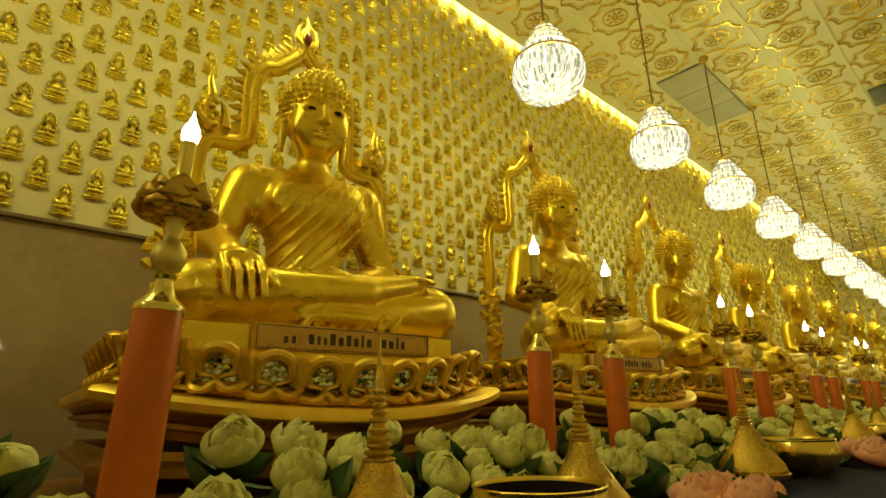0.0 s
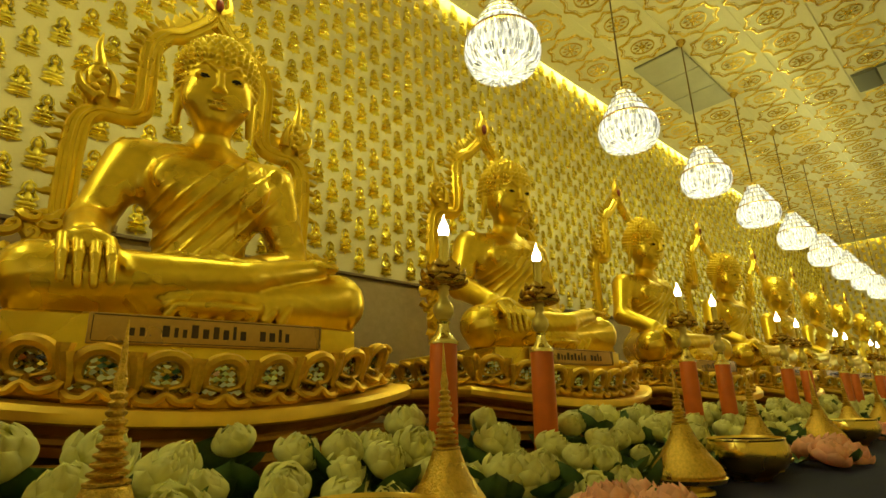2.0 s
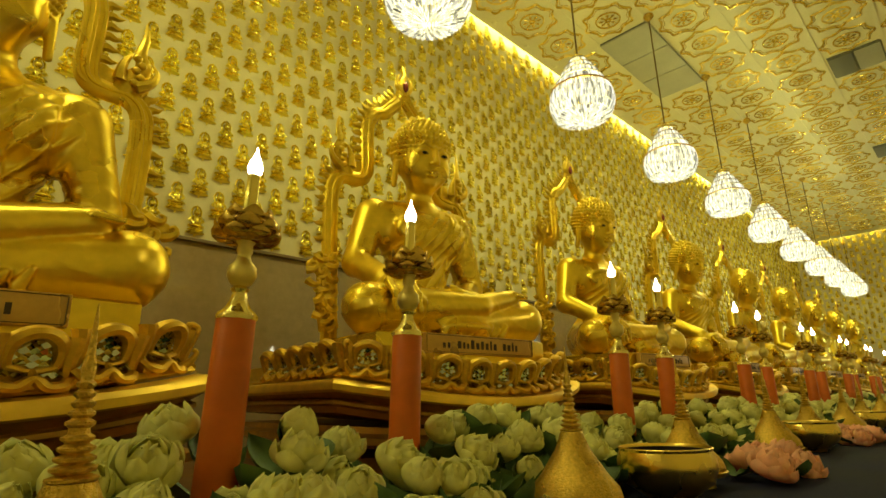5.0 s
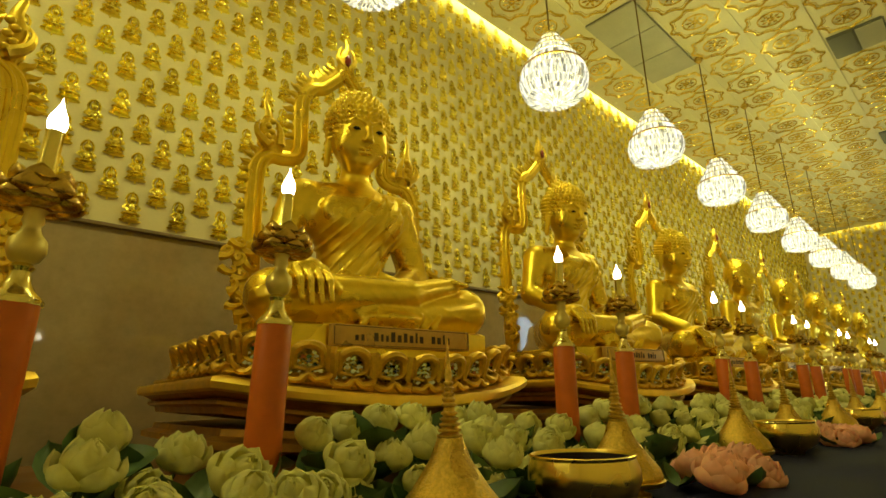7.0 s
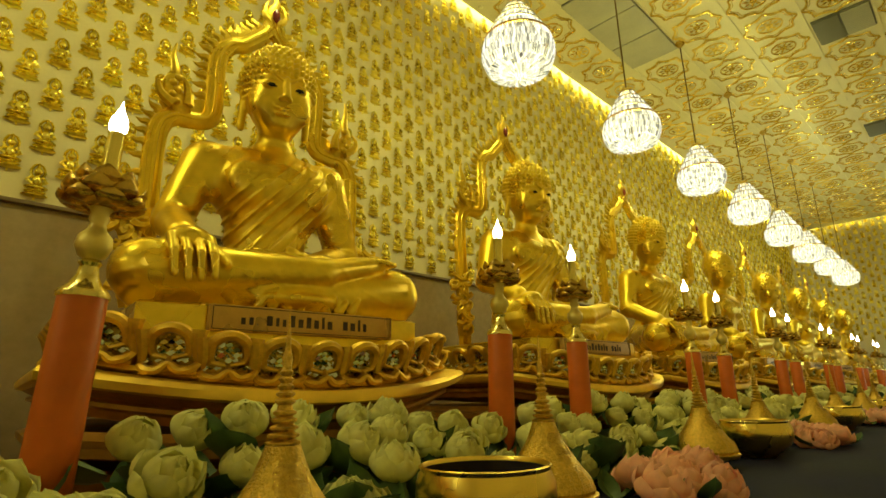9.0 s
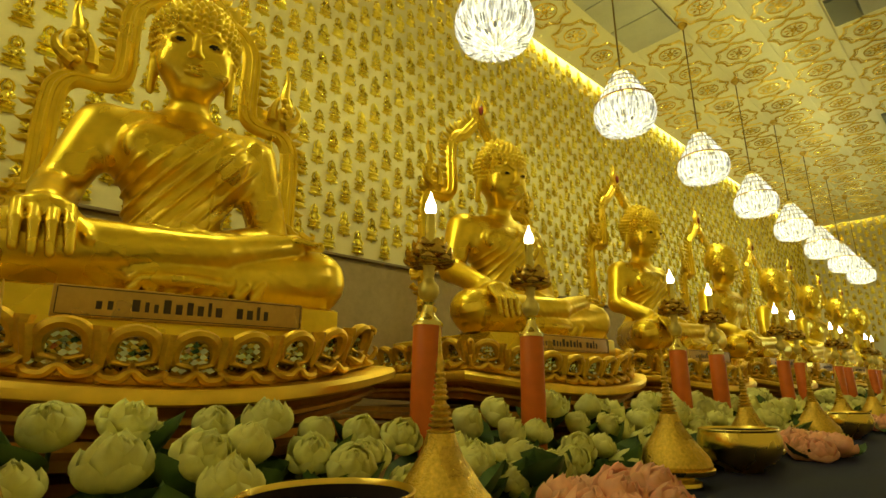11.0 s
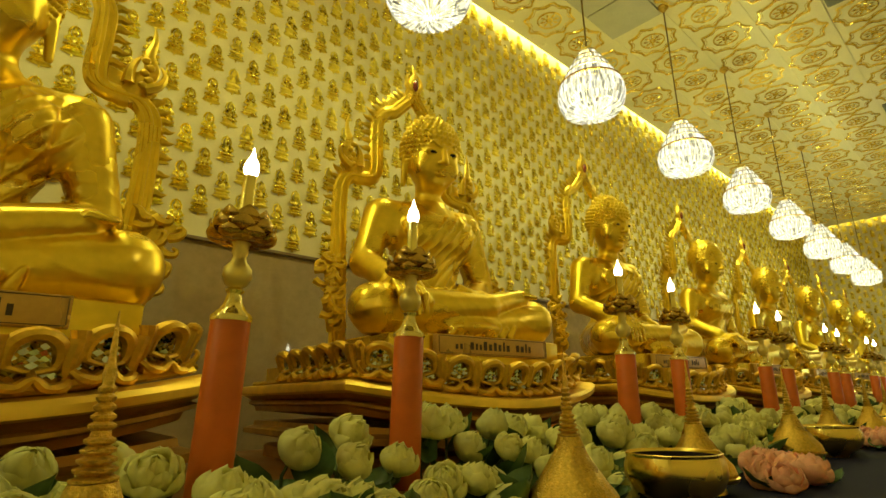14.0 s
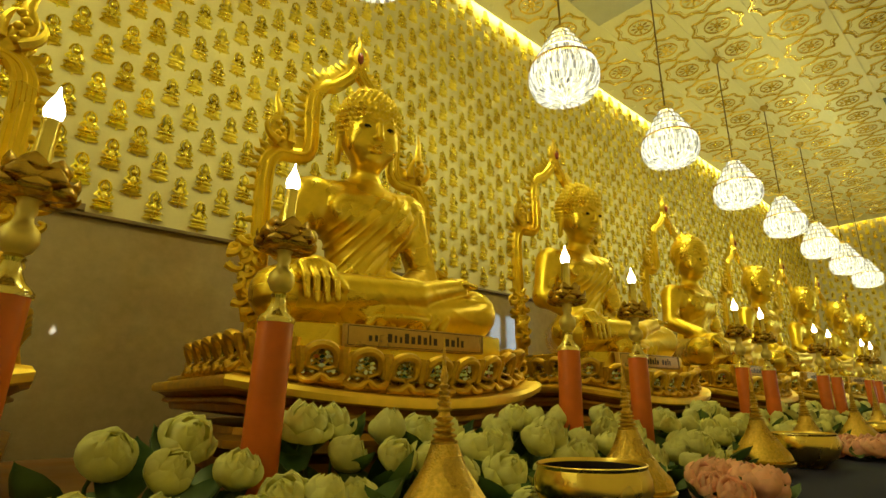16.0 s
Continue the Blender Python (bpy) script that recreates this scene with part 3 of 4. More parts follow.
def petal_mesh():
    """One arched window cell with its pillars and scrolled lip, facing -y."""
    bm = box(-0.0625, 0.0625, -0.002, 0.012, 0.0, 0.148, bevel=0.004)
    add_box(bm, -0.0635, 0.0635, -0.030, -0.004, -0.008, 0.020, bevel=0.006)
    arch = smooth_path([(-0.036, -0.004, 0.060), (-0.044, -0.008, 0.085), (-0.040, -0.014, 0.125), (-0.022, -0.020, 0.150), (0, -0.023, 0.158), (0.022, -0.020, 0.150), (0.040, -0.014, 0.125), (0.044, -0.008, 0.085), (0.036, -0.004, 0.060)], 23)
    add_tube(bm, arch, lambda u: 0.011 + 0.010 * math.sin(math.pi * u) ** 1.5, 8)
    add_tube(bm, smooth_path([(-0.038, -0.008, 0.062), (0, -0.014, 0.050), (0.038, -0.008, 0.062)], 7), 0.009, 7)
    for s in (-1, 1):
        # half pillar with a swelling head
        add_tube(bm, smooth_path([(0.060 * s, -0.004, 0.028), (0.058 * s, -0.010, 0.080), (0.060 * s, -0.014, 0.125), (0.062 * s, -0.012, 0.148)], 9), lambda u: 0.012 + 0.008 * u, 8)
    # scrolled lip: two drooping curves that meet in a raised point
    lip = smooth_path([(-0.063, -0.016, 0.030), (-0.048, -0.028, 0.014), (-0.022, -0.032, 0.012), (0, -0.034, 0.036), (0.022, -0.032, 0.012), (0.048, -0.028, 0.014), (0.063, -0.016, 0.030)], 21)
    add_tube(bm, lip, lambda u: 0.011 + 0.006 * math.sin(math.pi * u * 2) ** 2, 8)
    add_tube(bm, smooth_path([(0, -0.034, 0.034), (0, -0.026, 0.045), (0, -0.016, 0.056)], 5), lambda u: 0.010 - 0.004 * u, 6)
    return mesh_of(bm, "petal", pedestal_gold)


def mosaic_mesh(seed):
    rnd = random.Random(seed)
    bm = bmesh.new()
    for i in range(5):
        for j in range(5):
            x, z = -0.034 + 0.017 * i, 0.068 + 0.0185 * j
            m = Matrix.Translation((x, -0.004 - 0.004 * (1 - (x / 0.045) ** 2), z)) @ pose(0, 0, 0, rnd.uniform(-24, 24), 45 + rnd.uniform(-8, 8), rnd.uniform(-24, 24))
            add_box(bm, -0.0075, 0.0075, -0.002, 0.004, -0.0085, 0.0085, m=m)
    for i in range(8):
        x = -0.052 + 0.0145 * i
        m = Matrix.Translation((x, -0.012, 0.042 + 0.005 * (i % 2))) @ pose(0, 0, 0, rnd.uniform(-50, 0), 45, rnd.uniform(-30, 30))
        add_box(bm, -0.007, 0.007, -0.003, 0.003, -0.008, 0.008, m=m)
    return mesh_of(bm, "mosaic", mirror_bits, smooth=False)


PETAL = petal_mesh()
MOSAIC = [mosaic_mesh(i) for i in range(5)]


def corner_curl():
    bm = bmesh.new()
    add_tube(bm, smooth_path([(0, 0, 0.0), (0.05, -0.01, 0.06), (0.06, -0.015, 0.13), (0.085, -0.02, 0.175), (0.115, -0.03, 0.165), (0.11, -0.03, 0.145)], 16), lambda u: 0.022 - 0.013 * u, 8)
    add_tube(bm, smooth_path([(0, -0.01, 0.02), (0.05, -0.03, 0.015), (0.095, -0.04, 0.04), (0.115, -0.045, 0.075), (0.10, -0.045, 0.085)], 14), lambda u: 0.018 - 0.011 * u, 8)
    return mesh_of(bm, "corner_curl", pedestal_gold)


CURL = corner_curl()
BOW, RISE = 0.18, 0.065


def build_pedestal():
    p = thing("pedestal", (0, 0, 0), "gilt lotus pedestal with mirror mosaic petals", "pedestal", "statue pedestals")
    part("plinth", course([(0.50, -0.60, BOW, 0.40, ALTAR), (0.50, -0.60, BOW, 0.40, 0.885), (0.485, -0.585, BOW, 0.39, 0.895)]), brown_gold, p, "dark gilt plinth")
    part("foot", course([(0.50, -0.60, BOW, 0.40, 0.896), (0.585, -0.70, BOW, 0.43, 0.915), (0.585, -0.70, BOW, 0.43, 0.935), (0.55, -0.66, BOW, 0.41, 0.946), (0.545, -0.655, BOW, 0.41, 0.965)], rise=RISE * 0.4), brown_gold, p, "dark gilt moulded foot")
    part("moulding", course([(0.545, -0.655, BOW, 0.41, 0.966), (0.55, -0.665, BOW, 0.41, 0.985), (0.575, -0.69, BOW, 0.42, 0.994), (0.575, -0.69, BOW, 0.42, 1.004), (0.56, -0.685, BOW, 0.42, 1.010), (0.59, -0.72, BOW, 0.45, 1.030)], rise=RISE), brown_gold, p, "brownish gold concave moulding")
    part("rim", course([(0.600, -0.735, BOW, 0.46, 1.031), (0.610, -0.744, BOW, 0.46, 1.036), (0.612, -0.746, BOW, 0.46, 1.054), (0.604, -0.738, BOW, 0.455, 1.066), (0.57, -0.70, BOW, 0.43, 1.072)], rise=RISE), rim_gold, p, "smooth bright gold rim")
    part("band", course([(0.555, -0.695, BOW, 0.43, 1.073), (0.562, -0.702, BOW, 0.43, 1.080), (0.555, -0.695, BOW, 0.43, 1.090), (0.53, -0.67, BOW, 0.42, 1.092)], rise=RISE), carved_gold, p, "narrow gilt band above the rim")
    part("core", course([(0.51, -0.645, BOW, 0.40, 1.094), (0.51, -0.645, BOW, 0.40, 1.148)], rise=RISE), carved_gold, p)
    part("throne", course([(0.430, -0.560, 0.04, 0.20, 1.150), (0.430, -0.560, 0.04, 0.20, 1.290), (0.422, -0.552, 0.04, 0.19, 1.297)], 12), statue_gold, p, "smooth gold slab under the statue")
    pl = part("plaque", box(-0.270, 0.290, -0.584, -0.555, 1.222, 1.291, bevel=0.003), plaque_face, p, "flat gilt name plaque with dark lettering")
    for z in (1.2255, 1.2850):
        part("border_line", box(-0.262, 0.282, -0.5855, -0.5842, z, z + 0.002), lettering, pl, smooth=False)
    for x in (-0.264, 0.2825):
        part("border_line", box(x, x + 0.002, -0.5855, -0.5842, 1.228, 1.2845), lettering, pl, smooth=False)
    # writing on the plaque as plain bars
    x = -0.190
    for w, h in ((16, 20), (15, 22), (4, 5), (0, 0), (22, 30), (12, 26), (13, 22), (22, 36), (20, 26), (19, 34), (19, 27), (11, 38), (20, 26), (0, 0), (0, 0), (21, 29), (21, 26), (11, 38), (15, 26)):
        if w:
            part("lettering_bar", box(x, x + w * 0.00072, -0.5855, -0.5842, 1.241, 1.241 + h * 0.0009), lettering, pl, smooth=False)
        x += w * 0.00072 + 0.0105 if w else 0.013
    # cells along the bowed front and down both sides
    at = []
    n = 9
    for i in range(n):
        u = (i + 0.5) / n * 2 - 1
        at.append((0.53 * u, -0.672 + BOW * abs(u) ** 2.4, math.degrees(math.atan2(2.4 * BOW * abs(u) ** 1.4 * (1 if u > 0 else -1), 0.53)), RISE * abs(u) ** 1.9 * 1.15))
    for s in (-1, 1):
        for i in range(5):
            at.append((0.53 * s, -0.425 + 0.124 * i, 90 * s, RISE * 1.1))
    for i, (x, y, rz, lift) in enumerate(at):
        f = part("petal", PETAL, None, p)
        f.matrix_basis = pose(x, y, 1.081 + lift, 8, 0, rz) @ Matrix.Diagonal((1.0, 1, 0.67, 1))
        part("mosaic", MOSAIC[i % 5], None, f, "mirror glass mosaic")
    for s in (-1, 1):
        cv = part("corner_curl", CURL, None, p)
        cv.matrix_basis = Matrix.Translation((0.485 * s, -0.510, 1.135)) @ Matrix.Diagonal((0.62 * s, 0.62, 0.66, 1))
    return p


# ---- aureole behind each statue ----
def leaf_flame(size, lean):
    bm = bmesh.new()
    pts = smooth_path([(0, 0, 0), (0.35 * size, 0, 0.35 * size), (0.30 * size, 0, 0.75 * size), (lean * size, 0, 1.15 * size)], 7)
    add_tube(bm, pts, lambda u: size * 0.34 * (1 - u) ** 0.6 * (0.6 + 0.6 * math.sin(math.pi * u)) + 0.0008, 6, flat=0.7)
    return bm


FLAME = mesh_of(leaf_flame(0.05, 0.5), "flame_leaf", carved_gold)


SCROLL = mesh_of(add_tube(bmesh.new(), smooth_path([(-0.022, 0.004, -0.012), (-0.004, -0.008, -0.016), (0.018, -0.010, -0.004), (0.016, -0.010, 0.014), (0.0, -0.010, 0.012)], 9), lambda u: 0.014 * (1 - u) + 0.005, 6), "scroll_curl", carved_gold)


def build_aureole():
    a = thing("aureole", (0, 0, 0), "gilt carved aureole frame with flame leaves behind the statue", "aureole", "aureoles")
    half = [(-0.385, 0, 0.0), (-0.390, 0, 0.22), (-0.398, 0, 0.45), (-0.400, 0, 0.64), (-0.388, 0, 0.735), (-0.345, 0, 0.780), (-0.285, 0, 0.785), (-0.235, 0, 0.800), (-0.214, 0, 0.850), (-0.216, 0, 0.98), (-0.212, 0, 1.09), (-0.170, 0, 1.165), (-0.120, 0, 1.19), (-0.085, 0, 1.225), (-0.02, 0, 1.30), (0.0, 0, 1.36)]
    for s in (-1, 1):
        pts = [Vector((-p.x * s, p.y, p.z)) for p in smooth_path(half, 70)]
        bm = bmesh.new()
        add_tube(bm, pts, 0.037, 10, flat=0.65)
        for off in (-0.026, 0.0, 0.026):
            add_tube(bm, [p + Vector((off * s, -0.020 + abs(off) * 0.25, 0)) for p in pts], 0.009, 6)
        part("frame", bm, statue_gold, a)
        # flame leaves along the outer edge
        n = 46
        path = smooth_path(half, n)
        for i in range(3, n - 4):
            t = (path[i + 1] - path[i - 1]).normalized()
            nrm = Vector((-t.z, 0, t.x))
            size = 0.95 if path[i].z < 0.75 else 1.1
            ang = math.atan2(nrm.x, nrm.z) - 0.15
            leaf = part("flame_leaf", FLAME, None, a)
            leaf.matrix_basis = Matrix.Diagonal((-s, 1, 1, 1)) @ Matrix.Translation(path[i] + nrm * 0.022) @ Matrix.Rotation(ang, 4, "Y") @ Matrix.Scale(size, 4)
        # serpent finial on the shoulder, and the beast at the foot
        fin = bmesh.new()
        add_tube(fin, smooth_path([(x * s, y, z) for x, y, z in ((0.315, 0, 0.78), (0.345, -0.01, 0.85), (0.375, -0.012, 0.90), (0.362, -0.01, 0.96), (0.374, 0, 1.03), (0.368, 0, 1.09))], 18), lambda u: 0.038 * (1 - u) ** 0.9 + 0.003, 8, flat=0.6)
        add_tube(fin, smooth_path([(x * s, y, z) for x, y, z in ((0.36, -0.02, 0.82), (0.405, -0.025, 0.85), (0.418, -0.025, 0.89), (0.402, -0.02, 0.925))], 10), lambda u: 0.020 * (1 - u) + 0.003, 7)
        add_tube(fin, smooth_path([(x * s, y, z) for x, y, z in ((0.31, -0.02, 0.83), (0.312, -0.025, 0.88), (0.325, -0.025, 0.92), (0.338, -0.02, 0.945))], 10), lambda u: 0.020 * (1 - u) + 0.003, 7)
        for i in range(5):
            add_ball(fin, ((0.352 + 0.016 * (i % 2)) * s, -0.032, 0.83 + 0.024 * i), (0.016, 0.012, 0.014), 8, 6)
        bmesh.ops.recalc_face_normals(fin, faces=fin.faces)
        part("finial", fin, carved_gold, a)
        be = bmesh.new()
        add_tube(be, smooth_path([(x * s, y, z) for x, y, z in ((0.40, -0.03, 0.06), (0.425, -0.045, 0.14), (0.43, -0.05, 0.22), (0.455, -0.055, 0.30), (0.50, -0.055, 0.325), (0.52, -0.055, 0.30))], 16), lambda u: 0.040 * (1 - u) ** 0.6 + 0.008, 8, flat=0.8)
        for i in range(14):
            knob = part("scroll_curl", SCROLL, None, a)
            knob.matrix_basis = pose((0.415 + 0.05 * (i % 3) * (0.4 + i / 20)) * s, -0.066 - 0.006 * (i % 2), 0.08 + 0.021 * i, 0, 24 * (i % 5) - 40, 0)
        for i in range(7):
            leaf = part("flame_leaf", FLAME, None, a)
            leaf.matrix_basis = Matrix.Diagonal((-s, 1, 1, 1)) @ Matrix.Translation((-0.44 - 0.012 * (i % 3), -0.05, 0.10 + 0.042 * i)) @ Matrix.Rotation(-0.9 + 0.25 * i, 4, "Y") @ Matrix.Scale(1.25, 4)
        bmesh.ops.recalc_face_normals(be, faces=be.faces)
        part("beast_scroll", be, carved_gold, a)
        part("foot_block", box(0.385 * s - 0.055, 0.385 * s + 0.055, -0.05, 0.05, -0.12, 0.0, bevel=0.008), carved_gold, a)
    tip = bmesh.new()
    add_tube(tip, smooth_path([(0, 0, 1.33), (-0.012, -0.01, 1.40), (0.006, -0.01, 1.45), (0.0, 0, 1.52)], 14), lambda u: 0.034 * (1 - u) ** 0.8 + 0.002, 8, flat=0.8)
    for s in (-1, 1):
        add_tube(tip, smooth_path([(0.01 * s, -0.01, 1.35), (0.045 * s, -0.015, 1.38), (0.040 * s, -0.015, 1.43), (0.022 * s, -0.01, 1.46)], 10), lambda u: 0.018 * (1 - u) + 0.002, 6)
    bmesh.ops.recalc_face_normals(tip, faces=tip.faces)
    part("tip", tip, carved_gold, a)
    part("gem", add_ball(bmesh.new(), (0, -0.034, 1.375), (0.017, 0.012, 0.034), 10, 8), gem_red, a, "dark red glass gem")
    return a


# ---- tall electric candles ----
def build_candle():
    c = thing("candle_stand", (0, 0, 0), "tall orange candle with a lit flame bulb in a gilt holder", "candle", "altar candles")
    part("base", lathe([(0.070, TABLE), (0.070, TABLE + 0.012), (0.060, TABLE + 0.03), (0.050, TABLE + 0.04), (0.062, TABLE + 0.055), (0.062, TABLE + 0.068), (0.044, TABLE + 0.072)], 24), brass, c, "turned brass base")
    part("wax", lathe([(0.0375, TABLE + 0.073), (0.0405, TABLE + 0.08), (0.0395, 1.05), (0.0385, 1.228), (0.036, 1.235)], 28), wax_orange, c, "smooth orange wax column")
    part("cap", lathe([(0.040, 1.228), (0.041, 1.236), (0.037, 1.242), (0.026, 1.252), (0.018, 1.268), (0.014, 1.285), (0.019, 1.292), (0.012, 1.300)], 20, wave=lambda a, i: 1 + 0.04 * math.cos(10 * a)), cap_glass, c, "fluted pale glass cap")
    part("knob", lathe([(0.010, 1.297), (0.022, 1.304), (0.030, 1.322), (0.028, 1.340), (0.016, 1.354), (0.013, 1.366), (0.017, 1.374), (0.015, 1.388), (0.020, 1.396), (0.012, 1.400)], 18), knob_brass, c, "dull turned brass knob")
    part("dish", lathe([(0.012, 1.392), (0.034, 1.402), (0.050, 1.416), (0.054, 1.434), (0.046, 1.444), (0.030, 1.446)], 22), dark_brass, c, "carved brass lotus dish")
    for ringn, (n, r0, r1, z0, z1) in enumerate(((8, 0.030, 0.070, 1.398, 1.414), (8, 0.034, 0.066, 1.408, 1.440), (7, 0.024, 0.048, 1.436, 1.464))):
        pts = smooth_path([(r0, 0, z0), (r1 * 0.80, 0, z0 + (z1 - z0) * 0.15), (r1 * 0.98, 0, z0 + (z1 - z0) * 0.65), (r1, 0, z1 + 0.004)], 8)
        one = mesh_of(add_tube(bmesh.new(), pts, lambda u: 0.0245 * math.sin(math.pi * (0.22 + 0.76 * u)) + 0.0008, 8, up=(1, 0, -0.5), flat=0.20), "cup_petal", dark_brass)
        for i in range(n):
            part("cup_petal", one, None, c).rotation_euler = (0, 0, 2 * math.pi * (i + 0.5 * ringn) / n)
    part("sleeve", lathe([(0.018, 1.456), (0.0150, 1.466), (0.0140, 1.545), (0.0155, 1.549), (0.010, 1.551)], 14, wave=lambda a, i: 1 + 0.05 * math.cos(6 * a)), sleeve_mat, c, "shiny brass sleeve")
    part("bulb", lathe([(0.009, 1.549), (0.0150, 1.557), (0.0168, 1.568), (0.0140, 1.582), (0.0075, 1.596), (0.0035, 1.607), (0.001, 1.620)], 16), bulb_glass, c, "glowing flame-shaped bulb")
    return c


# ---- cones, bowls, flowers ----
def build_cone():
    c = thing("offering_cone", (0, 0, 0), "chased gilt offering cone with a ringed spire", "offering", "offering cones")
    part("tray", lathe([(0.070, 0.0), (0.068, 0.010), (0.050, 0.016), (0.052, 0.024), (0.104, 0.034), (0.110, 0.046), (0.106, 0.048)], 28), brass, c, "footed brass tray")
    part("cone", lathe([(0.098, 0.045), (0.104, 0.056), (0.094, 0.078), (0.075, 0.104), (0.056, 0.130), (0.041, 0.155), (0.031, 0.177), (0.025, 0.196)], 40, wave=lambda a, i: 1 + 0.035 * math.cos(20 * a + i * 1.57)), chased_brass, c)
    prof = []
    z, r = 0.194, 0.026
    for i in range(10):
        prof += [(r * 0.68, z), (r * 0.98, z + 0.0035), (r, z + 0.0065), (r * 0.68, z + 0.0095)]
        z, r = z + (0.0105 if i != 4 else 0.016), r * 0.90
    prof += [(r * 0.7, z), (r * 0.9, z + 0.012), (r * 0.5, z + 0.03), (0.0035, z + 0.05), (0.0008, z + 0.088)]
    part("spire", lathe(prof, 16), chased_brass, c, "stacked rings tapering to a needle")
    return c


def build_bowl():
    b = thing("offering_bowl", (0, 0, 0), "plain polished brass bowl with its inner shade painted dark", "bowl", "brass bowls")
    part("body", lathe([(0.060, 0.0), (0.062, 0.008), (0.075, 0.018), (0.114, 0.045), (0.130, 0.080), (0.129, 0.105), (0.121, 0.127), (0.124, 0.134), (0.120, 0.136), (0.116, 0.129), (0.120, 0.105)], 48), brass, b)
    # dark sheet over the brass, painting the bowl's inner shade
    part("lining", lathe([(0.02, 0.024), (0.072, 0.026), (0.108, 0.050), (0.1235, 0.080), (0.1225, 0.104), (0.1175, 0.1270), (0.1150, 0.1275), (0.1195, 0.104), (0.1210, 0.080), (0.106, 0.052), (0.07, 0.029), (0.02, 0.027)], 40), bowl_shade, b, "dark violet sheet for the shade and reflection inside the bowl")
    return b


def add_petal(bm, m, length, width, cup, tipcurl, n=7, k=6):
    """A cupped petal rising along z and bulging along x, with a rounded, slightly pointed tip."""
    rows = []
    for i in range(n + 1):
        u = i / n
        w = width * (0.42 + 0.58 * math.sin(math.pi * min(1, u * 0.85))) * math.sqrt(1 - u ** 3.2) * (1 - 0.30 * u ** 6) + 0.0008
        out = cup * math.sin(math.pi * 0.80 * u) - tipcurl * u * u
        rows.append([bm.verts.new(m @ Vector((out - 0.55 * w * (s * s), w * s, length * (u - 0.05 * s * s * u)))) for s in (2 * j / k - 1 for j in range(k + 1))])
    for p, q in zip(rows, rows[1:]):
        for j in range(k):
            bm.faces.new((p[j], p[j + 1], q[j + 1], q[j]))


RINGS = ((4, 0.064, 0.022, -2, 0.014), (5, 0.070, 0.029, 2, 0.022), (6, 0.072, 0.034, 9, 0.029), (6, 0.066, 0.036, 20, 0.034))


def petal_poses(seed, openness):
    rnd = random.Random(seed)
    for ring, (n, length, width, lean, cup) in enumerate(RINGS):
        for i in range(n):
            a = 360 * (i + 0.5 * ring + rnd.uniform(-0.12, 0.12)) / n
            yield ring, pose(0, 0, 0.003 * (3 - ring), 0, 0, a) @ pose(0.006 + 0.002 * ring, 0, 0, 0, lean * openness + rnd.uniform(-4, 4), 0) @ Matrix.Diagonal((1, 1, rnd.uniform(0.92, 1.05), 1))


def soft(bm, name, mat):
    me = mesh_of(bm, name, mat, smooth=False)
    me.polygons.foreach_set("use_smooth", [True] * len(me.polygons))
    return me


def flower_mesh(seed, openness, mat):
    bm = bmesh.new()
    for ring, m in petal_poses(seed, openness):
        _, length, width, _, cup = RINGS[ring]
        add_petal(bm, m, length, width, cup, 0.020 - 0.006 * ring * openness)
    return soft(bm, "petals", mat)


def single_petals(mat, openness):
    made = []
    for ring, (_, length, width, _, cup) in enumerate(RINGS):
        bm = bmesh.new()
        add_petal(bm, Matrix(), length, width, cup, 0.020 - 0.006 * ring * openness)
        made.append(soft(bm, "petal", mat))
    return made


WHITE_PETALS, PINK_PETALS = single_petals(petal_white, 0.8), single_petals(petal_pink, 1.0)


def open_flower(name, petals, seed, openness, m, label, group):
    """A flower whose petals are parts of their own round a small heart."""
    ob = new(name, HEART)
    ob.matrix_basis = m
    tagged(ob, label, "flower", group)
    for ring, q in petal_poses(seed, openness):
        part("petal", petals[ring], None, ob).matrix_basis = q
    return ob


LOTUS = [flower_mesh(i, o, petal_white) for i, o in enumerate((0.1, 0.3, 0.55, 0.8, 1.1))]
PINK = [flower_mesh(20 + i, o, petal_pink) for i, o in enumerate((0.9, 1.3))]


def pistil_mesh():
    return mesh_of(lathe([(0.008, 0.0), (0.012, 0.03), (0.016, 0.036), (0.004, 0.038)], 10), "heart", pistil)


HEART = pistil_mesh()


def flower(name, mesh, m, label, group, heart):
    ob = new(name, mesh)
    ob.matrix_basis = m
    tagged(ob, label, "flower", group)
    if heart:
        part("heart", HEART, None, ob, "yellow-green flower heart")
    return ob


# ---- chandeliers ----
def crystal_tier(r_top, r_bot, z_top, z_bot, n, bulge=0.0, rows=1):
    bm = bmesh.new()
    for j in range(rows):
        f0, f1 = j / rows, (j + 0.94) / rows
        for i in range(n):
            a = 2 * math.pi * (i + 0.5 * (j % 2)) / n
            m = Matrix.Rotation(a, 4, "Z")
            vs = []
            for f, wd in ((f0, 0.25), ((f0 + f1) / 2, 0.42), (f1, 0.18)):
                r = r_top + (r_bot - r_top) * f + bulge * math.sin(math.pi * f)
                z = z_top + (z_bot - z_top) * f
                w = wd * 2 * math.pi * r / n
                vs.append([bm.verts.new(m @ Vector(p)) for p in ((r + 0.006, 0, z), (r, w, z), (r - 0.006, 0, z), (r, -w, z))])
            for p, q in zip(vs, vs[1:]):
                for k in range(4):
                    bm.faces.new((p[k], q[k], q[(k + 1) % 4], p[(k + 1) % 4]))
            bm.faces.new(vs[0])
            bm.faces.new(vs[-1][::-1])
    return bm


